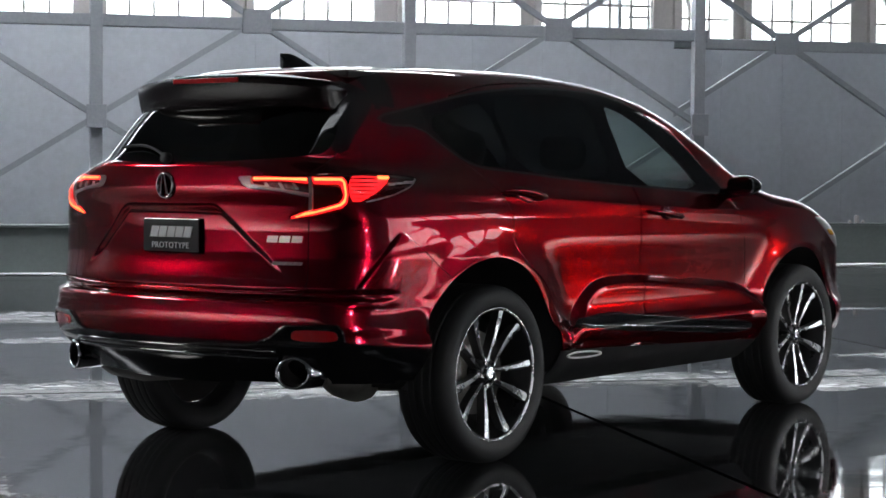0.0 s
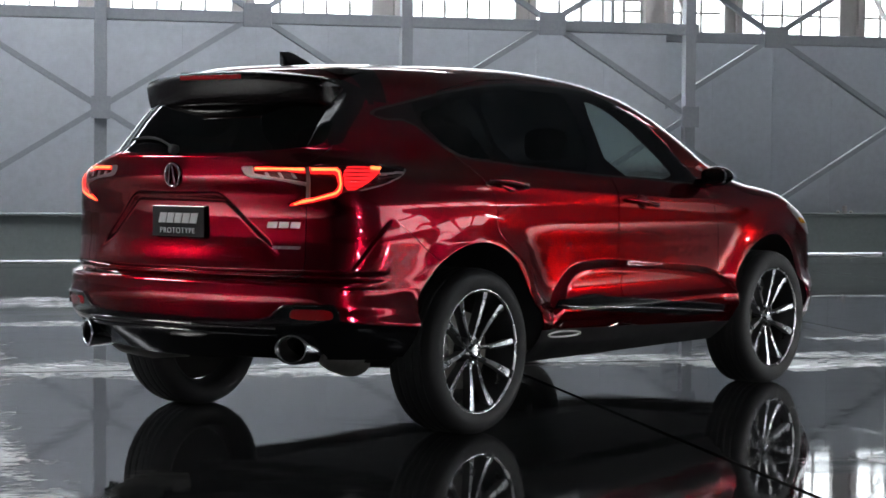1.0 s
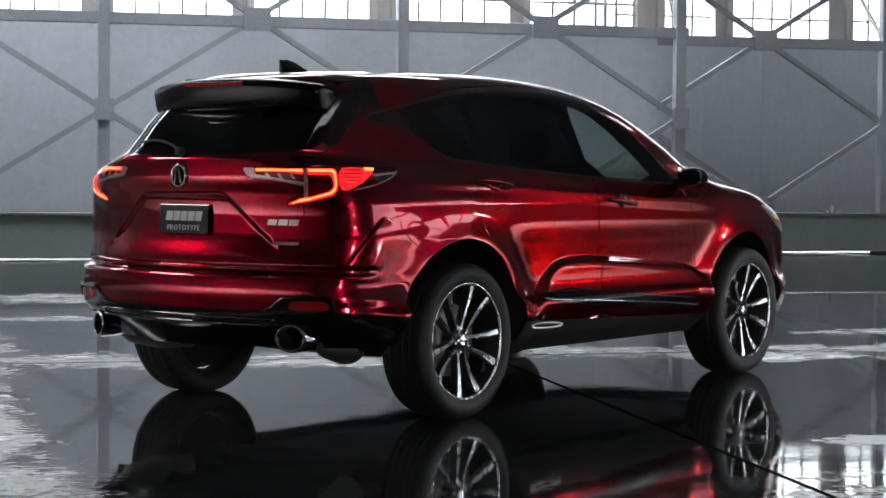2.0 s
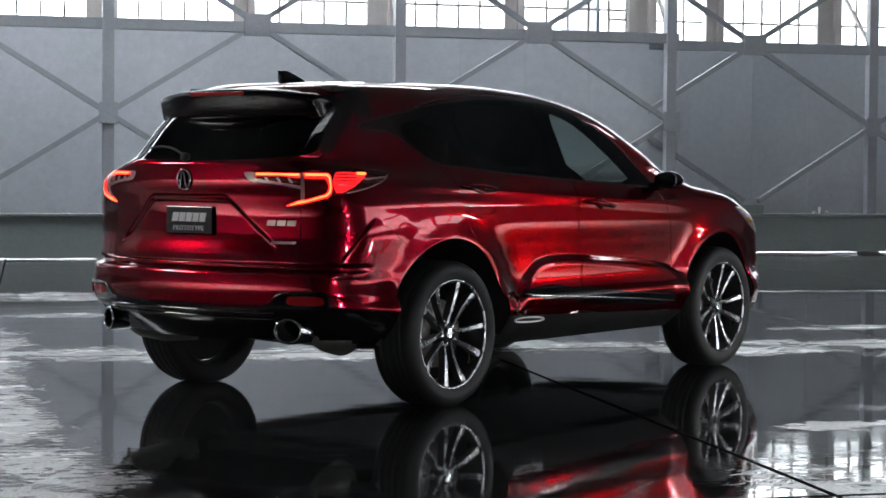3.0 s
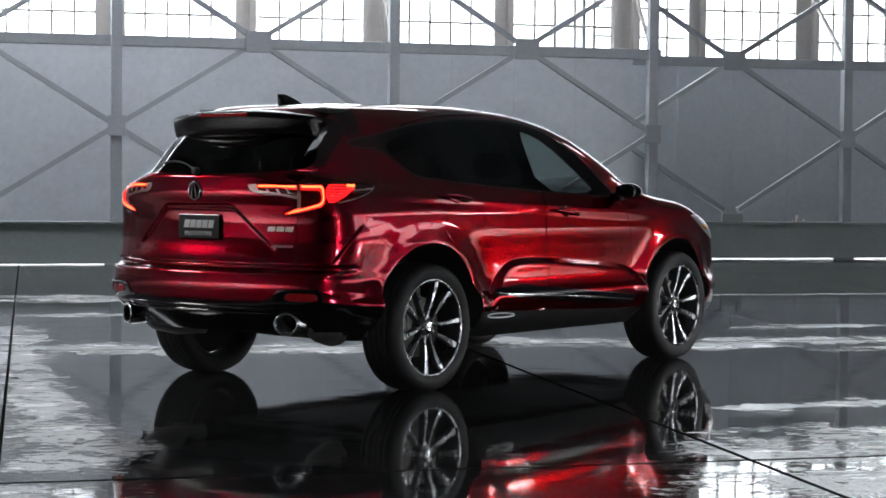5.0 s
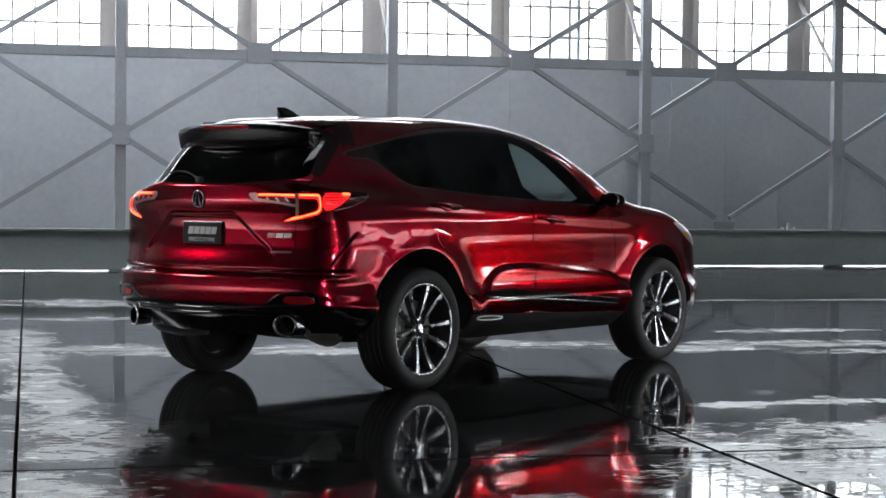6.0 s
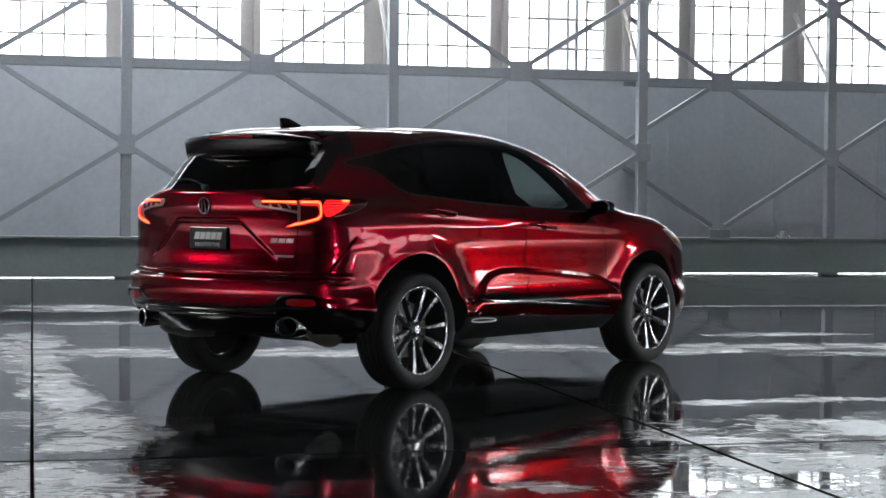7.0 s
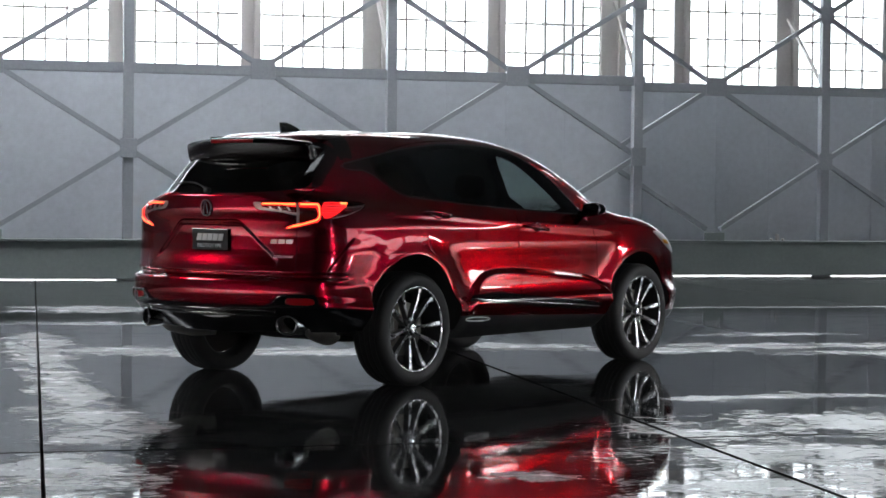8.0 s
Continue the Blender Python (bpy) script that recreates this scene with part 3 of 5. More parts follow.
            at(part("gusset", gusset_me, haze_toned_steel, leaf))
            for k in range(3):
                z = 0.70 + k * PITCH
                for me, ok in ((up_me, x + HALF <= x1 + 0.01), (down_me, x - HALF >= x0 - 0.01), (up2_me, x + HALF <= x1 + 0.01), (down2_me, x - HALF >= x0 - 0.01)):
                    if ok:
                        at(part("brace", me, haze_toned_steel, leaf), z=z)
    # glazing: five panes across a bay
    clear_w = 1.575
    cell, row = clear_w / 5, 0.465
    rows = int((TOP - 3.0) / row)
    mull_bm = bmesh.new()
    for k in range(1, 5):
        box_bm(0.032, 0.05, TOP - 3.17, (k * cell - clear_w / 2, DEEP + 0.06, 3.17), bm=mull_bm)
    for k in range(1, rows + 1):
        box_bm(clear_w, 0.045, 0.032, (0, DEEP + 0.06, 3.062 + k * row), bm=mull_bm)
    mull_me = of_bm("window_bars", mull_bm)
    pane_me = of_bm("pane", box_bm(cell - 0.03, 0.006, row - 0.03, (0, DEEP + 0.06, 0.015)))
    rest = bmesh.new()
    for i in range(n0, n1):
        xm = post0 + (i + 0.5) * HALF
        part("window_bars", mull_me, pale_steel, leaf).location = (xm, 0, 0)
        for c in range(5):
            xc = xm + (c - 2) * cell
            for r in range(rows):
                if shown[0] < xm < shown[1] and r < 4:
                    part("pane", pane_me, window_glass, leaf).location = (xc, 0, 3.075 + r * row)
                else:
                    box_bm(cell - 0.03, 0.006, row - 0.03, (xc, DEEP + 0.06, 3.09 + r * row), bm=rest)
    tagged(part("pane_rest", rest, window_glass, leaf, "dusty glass panes"), kind="stuff")
    return leaf


door_leaf("door_1", pose(0, 15.2, 0), -17.4, 7.94, 0.06, (-3.5, 8), "tall grey steel sliding hangar door, braced, with a band of windows", 0.017, (-17.4, 0.06))
door_leaf("door_2", pose(0, 16.5, 0), 7.2, 27.1, 7.68, (6.5, 14.5), "tall grey steel sliding hangar door, set back, with a band of windows", DEEP=1.5, skip=(0,))
door_leaf("door_3", pose(25.6, 0, 0, 0, 0, -90), -1.0, 26.0, -1.0, (90, 91), "tall grey braced steel door with windows, at the end of the hangar")
wall_box("wall_east", (25.6, 1.0, 0), (26.0, 18.0, ROOF), dark_wall, "dark plain hangar wall beside the door")
wall_box("wall_west", (-17.8, -26.3, 0), (-17.4, 18.0, ROOF), dark_wall, "dark plain hangar wall at the end")
wall_box("wall_south", (-17.4, -26.3, 0), (27.2, -25.9, ROOF), dark_wall, "dark plain hangar wall behind the open floor")
# the roof, with unseen skylights added to light the doors and the car
OPENINGS = [(-17.4, 6.8, 12.2, 14.6), (2.6, 4.8, -5.2, -3.6), (14.5, 17.0, 8.9, 11.0)]
_xs = sorted({-17.8, 27.4, *(v for q in OPENINGS for v in q[:2])})
_ys = sorted({-26.3, 18.2, *(v for q in OPENINGS for v in q[2:])})
_bm = bmesh.new()
for _x0, _x1 in zip(_xs, _xs[1:]):
    for _y0, _y1 in zip(_ys, _ys[1:]):
        _mx, _my = (_x0 + _x1) / 2, (_y0 + _y1) / 2
        if not any(a < _mx < b and c < _my < d for a, b, c, d in OPENINGS):
            box_bm(_x1 - _x0, _y1 - _y0, 0.3, (_mx, _my, ROOF), bm=_bm)
ceiling = new("ceiling", of_bm("ceiling", _bm))
ceiling.data.materials.append(roof_dark)
tagged(ceiling, "dark hangar roof with added skylights", "ceiling", kind="structure")
for _a, _b, _c, _d in OPENINGS:
    _sky = thing("skylight", pose(_a, (_c + _d) / 2, ROOF), "long glazed skylight added in the unseen roof", "skylight", kind="structure")
    _gap = HALF if _b - _a > 6 else 0.5
    for _i in range(int((_b - _a) / _gap) + 1):
        part("glazing_bar", box_bm(0.06, _d - _c, 0.10, (_i * _gap + 0.03, 0, 0.1)), pale_steel, _sky)
    if _gap < 1:
        for _i in range(1, int((_d - _c) / 0.7) + 1):
            part("cross_bar", box_bm(_b - _a, 0.05, 0.08, ((_b - _a) / 2, (_c - _d) / 2 + _i * 0.7, 0.2)), pale_steel, _sky)
wall_box("backdrop_above", (-20, 4, ROOF + 2.4), (6.0, 17, ROOF + 2.5), skylight_fill, "bright overcast sky panel above the added skylight", "sky")
wall_box("backdrop_above_south", (-4, -14, ROOF + 2.4), (10, 3, ROOF + 2.5), daylight_east, "bright overcast sky panel above the added skylight", "sky")
wall_box("backdrop_above_middle", (9.0, 5.0, ROOF + 2.4), (24, 13.99, ROOF + 2.5), skylight_fill, "overcast sky panel above the small added skylight", "sky")
wall_box("backdrop_above_east", (6.01, 14.0, ROOF + 2.4), (29, 17, ROOF + 2.5), skylight_fill, "bright overcast sky panel above the added skylight", "sky")
for _n, _lo, _hi in (("backdrop_north", (-24, 21.0, -0.6), (34, 21.1, ROOF + 2.3)), ("backdrop_east", (32.0, -34, -0.6), (32.1, 20.9, ROOF + 2.3))):
    wall_box(_n, _lo, _hi, {"n": daylight, "e": daylight_east}[_n[9]], "bright overcast sky outside the windows", "sky")

floor = wall_box("floor", (-30, -32, -0.34), (60, 45, -0.05), joint_dirt, "wet dark concrete floor with puddles and slab joints", "floor")
SLAB_X, SLAB_Y = 3.19, 5.78


def joint_x(i, y):
    return -1.88 + i * SLAB_X + 0.034 * (y + 3.6)


def joint_y(j, x):
    return -3.59 + j * SLAB_Y + 0.012 * x


for _i in range(-5, 9):
    for _j in range(-4, 4):
        bm = bmesh.new()
        gy = 0.016
        corners = []
        for di, dj in ((0, 0), (1, 0), (1, 1), (0, 1)):
            y = joint_y(_j + dj, joint_x(_i + di, 0))
            g = 0.012 if _i + di == 1 else 0.006  # one joint is more worn
            corners.append((joint_x(_i + di, y) + (g if di == 0 else -g), y + (gy if dj == 0 else -gy)))
        top = [bm.verts.new((x, y, 0)) for x, y in corners]
        low = [bm.verts.new((x, y, -0.06)) for x, y in corners]
        bm.faces.new(top)
        for k in range(4):
            bm.faces.new((top[k], low[k], low[(k + 1) % 4], top[(k + 1) % 4]))
        bmesh.ops.bevel(bm, geom=[e for e in bm.edges if all(v.co.z > -0.001 for v in e.verts)], offset=0.003, segments=1, affect="EDGES", profile=0.5)
        slab = part("slab", bm, concrete, floor)
        slab.data.materials.append(joint_dirt)
        slab.data.polygons.foreach_set("material_index", [0 if q.normal.z > 0.99 else 1 for q in slab.data.polygons])

# small things on the beam of the set-back door
_box = thing("junction_box", pose(10.72, 16.42, 0.595), "small pale junction box on the door's bottom beam", "junction box")
part("body", box_bm(0.05, 0.06, 0.11, (0, 0, 0), 0.006), pale_steel, _box)
part("lid", box_bm(0.04, 0.01, 0.09, (0, -0.036, 0.01), 0.004), pale_steel, _box)
for _x in (10.62, 10.82):
    _v, _f = lathe([(0.001, 0.0), (0.022, 0.0), (0.026, 0.02), (0.018, 0.038), (0.001, 0.042)], 14, "z")
    _c = new("cap", mesh_of("cap", _v, _f))
    _c.data.materials.append(pale_steel)
    _c.location = (_x, 16.42, 0.595)
    tagged(_c, "small pale metal cap on the door's bottom beam", "cap", "caps on the beam")



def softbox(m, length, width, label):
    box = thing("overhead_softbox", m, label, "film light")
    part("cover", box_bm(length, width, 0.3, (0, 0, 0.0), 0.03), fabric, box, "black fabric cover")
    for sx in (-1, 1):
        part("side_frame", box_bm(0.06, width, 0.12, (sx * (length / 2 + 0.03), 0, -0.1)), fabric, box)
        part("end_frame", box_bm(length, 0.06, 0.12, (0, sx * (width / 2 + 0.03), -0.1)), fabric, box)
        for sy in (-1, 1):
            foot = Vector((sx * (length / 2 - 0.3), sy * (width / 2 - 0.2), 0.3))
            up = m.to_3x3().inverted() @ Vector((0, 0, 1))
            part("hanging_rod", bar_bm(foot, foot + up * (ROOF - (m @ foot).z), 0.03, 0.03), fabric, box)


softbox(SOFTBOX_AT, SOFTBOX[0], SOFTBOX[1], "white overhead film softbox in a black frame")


# pendant shade added round each fill light, out of view
def fill_lamp(m):
    lamp = thing("fill_pendant", m, "black steel pendant added under the unseen roof to light the floor", "lamp", "work lamps at the ends")
    v, f = lathe([(0.05, 0.55), (0.10, 0.50), (0.16, 0.30), (0.42, -0.05), (0.41, -0.05), (0.15, 0.29), (0.09, 0.48), (0.04, 0.53)], 24, "z")
    part("shade", mesh_of("shade", v, f), fabric, lamp)
    part("hanging_rod", bar_bm((0, 0, 0.5), (0, 0, ROOF - m.translation.z), 0.03, 0.03), fabric, lamp)


for _p in FILL_LAMPS:
    fill_lamp(pose(*_p))


def low_fill_lamp(m):
    """An added lamp head on a tripod stand; its front lies just behind the light."""
    lamp = thing("low_fill_lamp", m, "black fill lamp on a tripod stand, added out of view", "film light", "film lamps beside the car")
    v, f = lathe([(0.20, 0.05), (0.21, 0.06), (0.17, 0.30), (0.14, 0.38), (0.001, 0.40)], 24, "z")
    part("housing", mesh_of("housing", v, f), fabric, lamp)
    to = m.inverted()
    top = m @ Vector((0, 0, 0.2))
    part("stand_pole", bar_bm(to @ top, to @ Vector((top.x, top.y, 0.5)), 0.035, 0.035), fabric, lamp)
    for k in range(3):
        foot = Vector((top.x + 0.5 * math.cos(2.1 * k), top.y + 0.5 * math.sin(2.1 * k), 0.0))
        part("stand_leg", bar_bm(to @ Vector((top.x, top.y, 0.7)), to @ foot, 0.025, 0.025), fabric, lamp)


for _m in LOW_FILL_LAMPS:
    low_fill_lamp(_m)
# ---- the car ----
car = thing("car", CAR, "glossy candy-red compact SUV, tail lamps lit, standing on wet concrete", "car")

U_REAR, U_SIDE, U_FRONT = 160, 190, 40
Z_LOW, Z_FAN = 0.27, 0.92
_th = np.concatenate([np.linspace(180, 270, U_REAR, endpoint=False), np.full(U_SIDE, 270.0), np.linspace(270, 360, U_FRONT + 1)[1:]])
_bx = np.concatenate([np.zeros(U_REAR), np.linspace(0, 2.6, U_SIDE), np.full(U_FRONT, 2.6)])
_ca, _sa = np.cos(np.radians(_th)), np.sin(np.radians(_th))
_ca[0], _sa[0], _sa[-1] = -1.0, 0.0, 0.0
_rows = []
for _z in np.concatenate([np.linspace(Z_LOW, 0.55, 24, endpoint=False), np.linspace(0.55, 0.75, 56, endpoint=False), np.linspace(0.75, Z_FAN, 28, endpoint=False)]):
    _rows.append(skin(np.stack([_bx, 0 * _bx, 0 * _bx + _z], 1), np.stack([_ca, _sa, 0 * _ca], 1)))
for _e in np.concatenate([np.linspace(0, 22, 46, endpoint=False), np.linspace(22, 90, 58)]):
    _c, _s = math.cos(radians(_e)), math.sin(radians(_e))
    _c = 0.0 if _e == 90 else _c
    _rows.append(skin(np.stack([_bx, 0 * _bx, 0 * _bx + Z_FAN], 1), np.stack([_ca * _c, _sa * _c, 0 * _ca + _s], 1)))
_grid = np.stack(_rows)
_grid[:, 0, 1] = _grid[:, -1, 1] = _grid[-1, :, 1] = 0.0
_nv, _nu = _grid.shape[:2]
_vf = weld((_grid.reshape(-1, 3), [(j * _nu + i, j * _nu + i + 1, (j + 1) * _nu + i + 1, (j + 1) * _nu + i) for j in range(_nv - 1) for i in range(_nu - 1)]))
body = Skin(*_vf)


def arc(cx, cz, r, a0, a1, n=40):
    return [(cx + r * math.cos(radians(a0 + (a1 - a0) * i / n)), cz + r * math.sin(radians(a0 + (a1 - a0) * i / n))) for i in range(n + 1)]


# outlines seen from the side (x, z)
ARCH_R = [(0.455, 0.1)] + arc(-0.02, 0.372, 0.475, 0, 180) + [(-0.495, 0.1)]
ARCH_F = [(3.20, 0.1)] + arc(2.738, 0.365, 0.462, 0, 180) + [(2.276, 0.1)]
DLO = rounded([(-0.405, 1.417), (-0.174, 1.467), (0.068, 1.516), (0.30, 1.548), (0.62, 1.578), (0.99, 1.584), (1.25, 1.572), (1.45, 1.527), (1.63, 1.445),
               (1.80, 1.335), (1.975, 1.14), (1.985, 1.095), (1.75, 1.106), (1.536, 1.117), (1.05, 1.140), (0.606, 1.164), (0.213, 1.196), (0.02, 1.207),
               (-0.09, 1.266), (-0.21, 1.376), (-0.354, 1.376)], 1)
WIN_F = rounded([(1.187, 1.512), (1.143, 1.145), (1.77, 1.122), (1.66, 1.255), (1.50, 1.39), (1.38, 1.465), (1.272, 1.502)], 1)
WIN_R = rounded([(0.285, 1.205), (0.285, 1.508), (0.55, 1.538), (0.90, 1.546), (1.075, 1.538), (1.02, 1.158), (0.62, 1.178)], 1)
WIN_Q = rounded([(0.245, 1.21), (0.245, 1.497), (0.05, 1.465), (-0.165, 1.405), (-0.07, 1.275), (0.02, 1.222)], 1)
DOOR_F = rounded([(1.15, 1.60), (1.145, 1.14), (1.145, 0.90), (1.19, 0.72), (1.165, 0.50), (1.175, 0.402), (2.18, 0.366), (2.245, 0.42), (2.215, 0.60), (2.14, 0.89), (1.99, 1.10), (1.80, 1.36), (1.45, 1.56)], 1)
DOOR_R = rounded([(1.14, 1.60), (1.135, 1.14), (1.135, 0.90), (1.18, 0.72), (1.155, 0.50), (1.165, 0.402), (0.58, 0.424), (0.53, 0.45), (0.50, 0.55), (0.40, 0.71), (0.21, 0.81),
                  (0.115, 0.90), (0.135, 1.0), (0.10, 1.08), (0.0, 1.20), (-0.1, 1.27), (-0.03, 1.5), (0.3, 1.57), (0.7, 1.60)], 1)
# outlines round the rear corner (p, z)
LAMP = rounded([(0.38, 1.172), (0.464, 1.174), (0.626, 1.177), (0.784, 1.179), (0.927, 1.184), (1.085, 1.188), (1.254, 1.184), (1.402, 1.173), (1.358, 1.135), (1.24, 1.098), (1.078, 1.070),
                (0.985, 1.068), (0.945, 1.042), (0.896, 1.030), (0.786, 1.010), (0.673, 1.001), (0.655, 1.015), (0.732, 1.046), (0.76, 1.087), (0.626, 1.108), (0.446, 1.122), (0.41, 1.135)], 1)
GATE = [(-0.6, 0.697), (0.33, 0.697), (0.66, 0.702), (0.735, 0.718), (0.762, 0.77), (0.768, 0.90), (0.772, 1.18), (0.93, 1.25), (1.00, 1.36), (1.02, 1.50), (0.9, 1.53), (-0.6, 1.57)]
REAR_GLASS = rounded([(-0.6, 1.222), (0.20, 1.225), (0.447, 1.233), (0.70, 1.246), (0.885, 1.264), (0.945, 1.34), (0.965, 1.43), (0.93, 1.52), (0.5, 1.535), (-0.6, 1.55)], 1)
PILLAR = rounded([(0.90, 1.262), (1.00, 1.268), (1.05, 1.34), (1.14, 1.43), (1.17, 1.50), (1.0, 1.56), (0.9, 1.55)], 1)
VALANCE = [(-0.6, 0.531), (0.40, 0.533), (0.50, 0.537), (0.56, 0.548), (0.60, 0.575), (0.645, 0.598), (0.915, 0.600), (0.945, 0.575), (0.955, 0.537), (1.388, 0.505), (1.60, 0.505), (1.60, 0.1), (-0.6, 0.1)]


def by_side(poly):
    return lambda x, y, z: np.where((y < -0.2) & (x > -0.62), to_polygon(x, z, poly), 1.0)


def by_corner(poly, lo=0.2, hi=1.62):
    return lambda x, y, z: np.where((x < 0.15) & (z < hi), to_polygon(-y + x + 0.95, z, poly), 1.0)


def sill_field(x, y, z):
    """Below the painted sill between the wheels."""
    return np.where((x > 0.3) & (x < 2.6), z - (0.432 - 0.034 * (x - 0.46)), 1.0)


def low_nose(x, y, z):
    return np.where(x > 3.0, z - 0.36, 1.0)


def windscreen(x, y, z):
    """The windscreen, within its pillars."""
    return np.where((x > 1.2) & (z > 1.12), smax(np.abs(y) - (0.60 + 0.10 * np.clip((1.5 - z) / 0.35, 0, 1)), 1.55 - 0.14 * (np.abs(y) / 0.6) ** 2 - x, 0.05), 1.0)




def bumper_gap(x, y, z):
    """Across the joint between bumper and wing."""
    across = ((x + 0.56) * 0.187 + (z - 0.952) * 0.275) / 0.3326
    return np.where((y < -0.5) & (x > -0.57) & (x < -0.27) & (z > 0.74), across, 1.0)


def roof_panel(x, y, z):
    """The dark glass panel of the roof, widened at the rear for a dark reflection."""
    return np.where(z > 1.45, np.maximum(np.abs(y) - 0.47 - 0.17 * step(x, -0.20, -0.30), np.abs(x - 0.42) - 0.80), 1.0)


SEAM = 0.0028
F = {n: by_side(p) for n, p in dict(arch_r=ARCH_R, arch_f=ARCH_F, dlo=DLO, win_f=WIN_F, win_r=WIN_R, win_q=WIN_Q, door_f=DOOR_F, door_r=DOOR_R).items()}
F.update({n: by_corner(p) for n, p in dict(lamp=LAMP, gate=GATE, glass=REAR_GLASS, pillar=PILLAR, valance=VALANCE).items()})
F.update(roof=roof_panel, gap=bumper_gap, sill=sill_field, nose=low_nose, screen=windscreen)
for _n, _levels in (("arch_r", (0, 0.012)), ("arch_f", (0, 0.012)), ("lamp", (0,)), ("valance", (0,)), ("sill", (0,)), ("nose", (0,)), ("screen", (0,)), ("roof", (0,)), ("glass", (0,)), ("pillar", (0,)),
                    ("gap", (-0.002, 0.002)), ("gate", (-SEAM, SEAM)), ("dlo", (0, -0.010)), ("win_f", (0,)), ("win_r", (0,)), ("win_q", (0,)), ("door_f", (-SEAM, SEAM)), ("door_r", (-SEAM, SEAM))):
    for _l in _levels:
        body.cut(F[_n], _l)
_c = body.centres()
IN = {n: f(*_c) for n, f in F.items()}
NAMES = ["body_shell", "rear_bumper_valance", "sill_cover", "front_valance", "windscreen", "rear_window", "pillar_cover", "tail_lamp", "tailgate", "seam", "window_trim", "window_surround",
         "front_window", "rear_side_window", "quarter_window", "front_door", "rear_door", "hole", "quarter_trim", "gate_seam", "roof_panel"]
lab = np.zeros(len(_c[0]), int)


def put(mask, name):
    lab[mask] = NAMES.index(name)


put(IN["door_f"] < -SEAM, "front_door")
put((IN["door_r"] < -SEAM) & (lab == 0), "rear_door")
put(((np.abs(IN["door_f"]) <= SEAM) | (np.abs(IN["door_r"]) <= SEAM)) & (IN["arch_r"] > 0.012), "seam")
put(IN["gate"] < -SEAM, "tailgate")
put(np.abs(IN["gate"]) <= SEAM, "gate_seam")
put((np.abs(IN["gap"]) < 0.002) & (IN["arch_r"] > 0.012), "seam")
put(IN["pillar"] < 0, "pillar_cover")
put(IN["glass"] < 0, "rear_window")
put(IN["screen"] < 0, "windscreen")
put(IN["roof"] < 0, "roof_panel")
put(IN["dlo"] < 0, "window_trim")
put(IN["dlo"] < -0.010, "window_surround")
put((IN["dlo"] < -0.010) & (_c[0] < -0.155), "quarter_trim")
put(IN["win_f"] < 0, "front_window")
put(IN["win_r"] < 0, "rear_side_window")
put(IN["win_q"] < 0, "quarter_window")
put(IN["lamp"] < 0, "tail_lamp")
put(IN["valance"] < 0, "rear_bumper_valance")
put(IN["sill"] < 0, "sill_cover")
put(IN["nose"] < 0, "front_valance")
put((IN["arch_r"] < 0) | (IN["arch_f"] < 0) | ((_c[0] < -0.40) & (_c[2] < 0.352 + 0.02 * np.abs(_c[1]))), "hole")
pick = lambda name: body.take(lab == NAMES.index(name))


def shell(name, vf, material, parent=None, label="", thick=0.006, inward=0.0):
    """A piece of the skin with its thickness, shaded by the car's form."""
    v, f = np.array(vf[0]), list(vf[1])
    n = normals(v)
    v = v - inward * n
    k, verts, faces, shade = len(v), v, list(f), n
    if thick:
        inner = v - thick * n
        count = {}
        for q in f:
            for a, b in zip(q, q[1:] + q[:1]):
                e = (min(a, b), max(a, b))
                count[e] = None if e in count else (a, b)
        rim = [e for e in count.values() if e]
        verts = np.concatenate([v, inner])
        shade = np.concatenate([n, -n])
        faces += [tuple(i + k for i in reversed(q)) for q in f] + [(b, a, a + k, b + k) for a, b in rim]
    me = mesh_of(name, verts, faces)
    me.normals_split_custom_set_from_vertices([tuple(map(float, q)) for q in shade])
    return part(name, me, material, parent or car, label)


shell("body_shell", both(pick("body_shell")), paint, label="glossy candy-red painted body", thick=0.008)
tailgate = shell("tailgate", both(pick("tailgate")), paint, label="red tailgate with a hollow round the plate", thick=0.008)
shell("rear_window", both(pick("rear_window")), privacy_glass, tailgate, "dark tinted rear window", 0.0)
shell("windscreen", both(pick("windscreen")), front_glass, label="clear windscreen", thick=0.0)
shell("roof_panel", both(pick("roof_panel")), gloss_black, label="dark glass roof panel", thick=0.006)
shell("rear_valance", both(pick("rear_bumper_valance")), gloss_black, label="gloss black lower rear bumper", thick=0.008)
shell("front_valance", both(pick("front_valance")), satin_black, thick=0.008)
shell("tailgate_gap", both(pick("gate_seam")), seam_black, thick=0.0, inward=0.007)
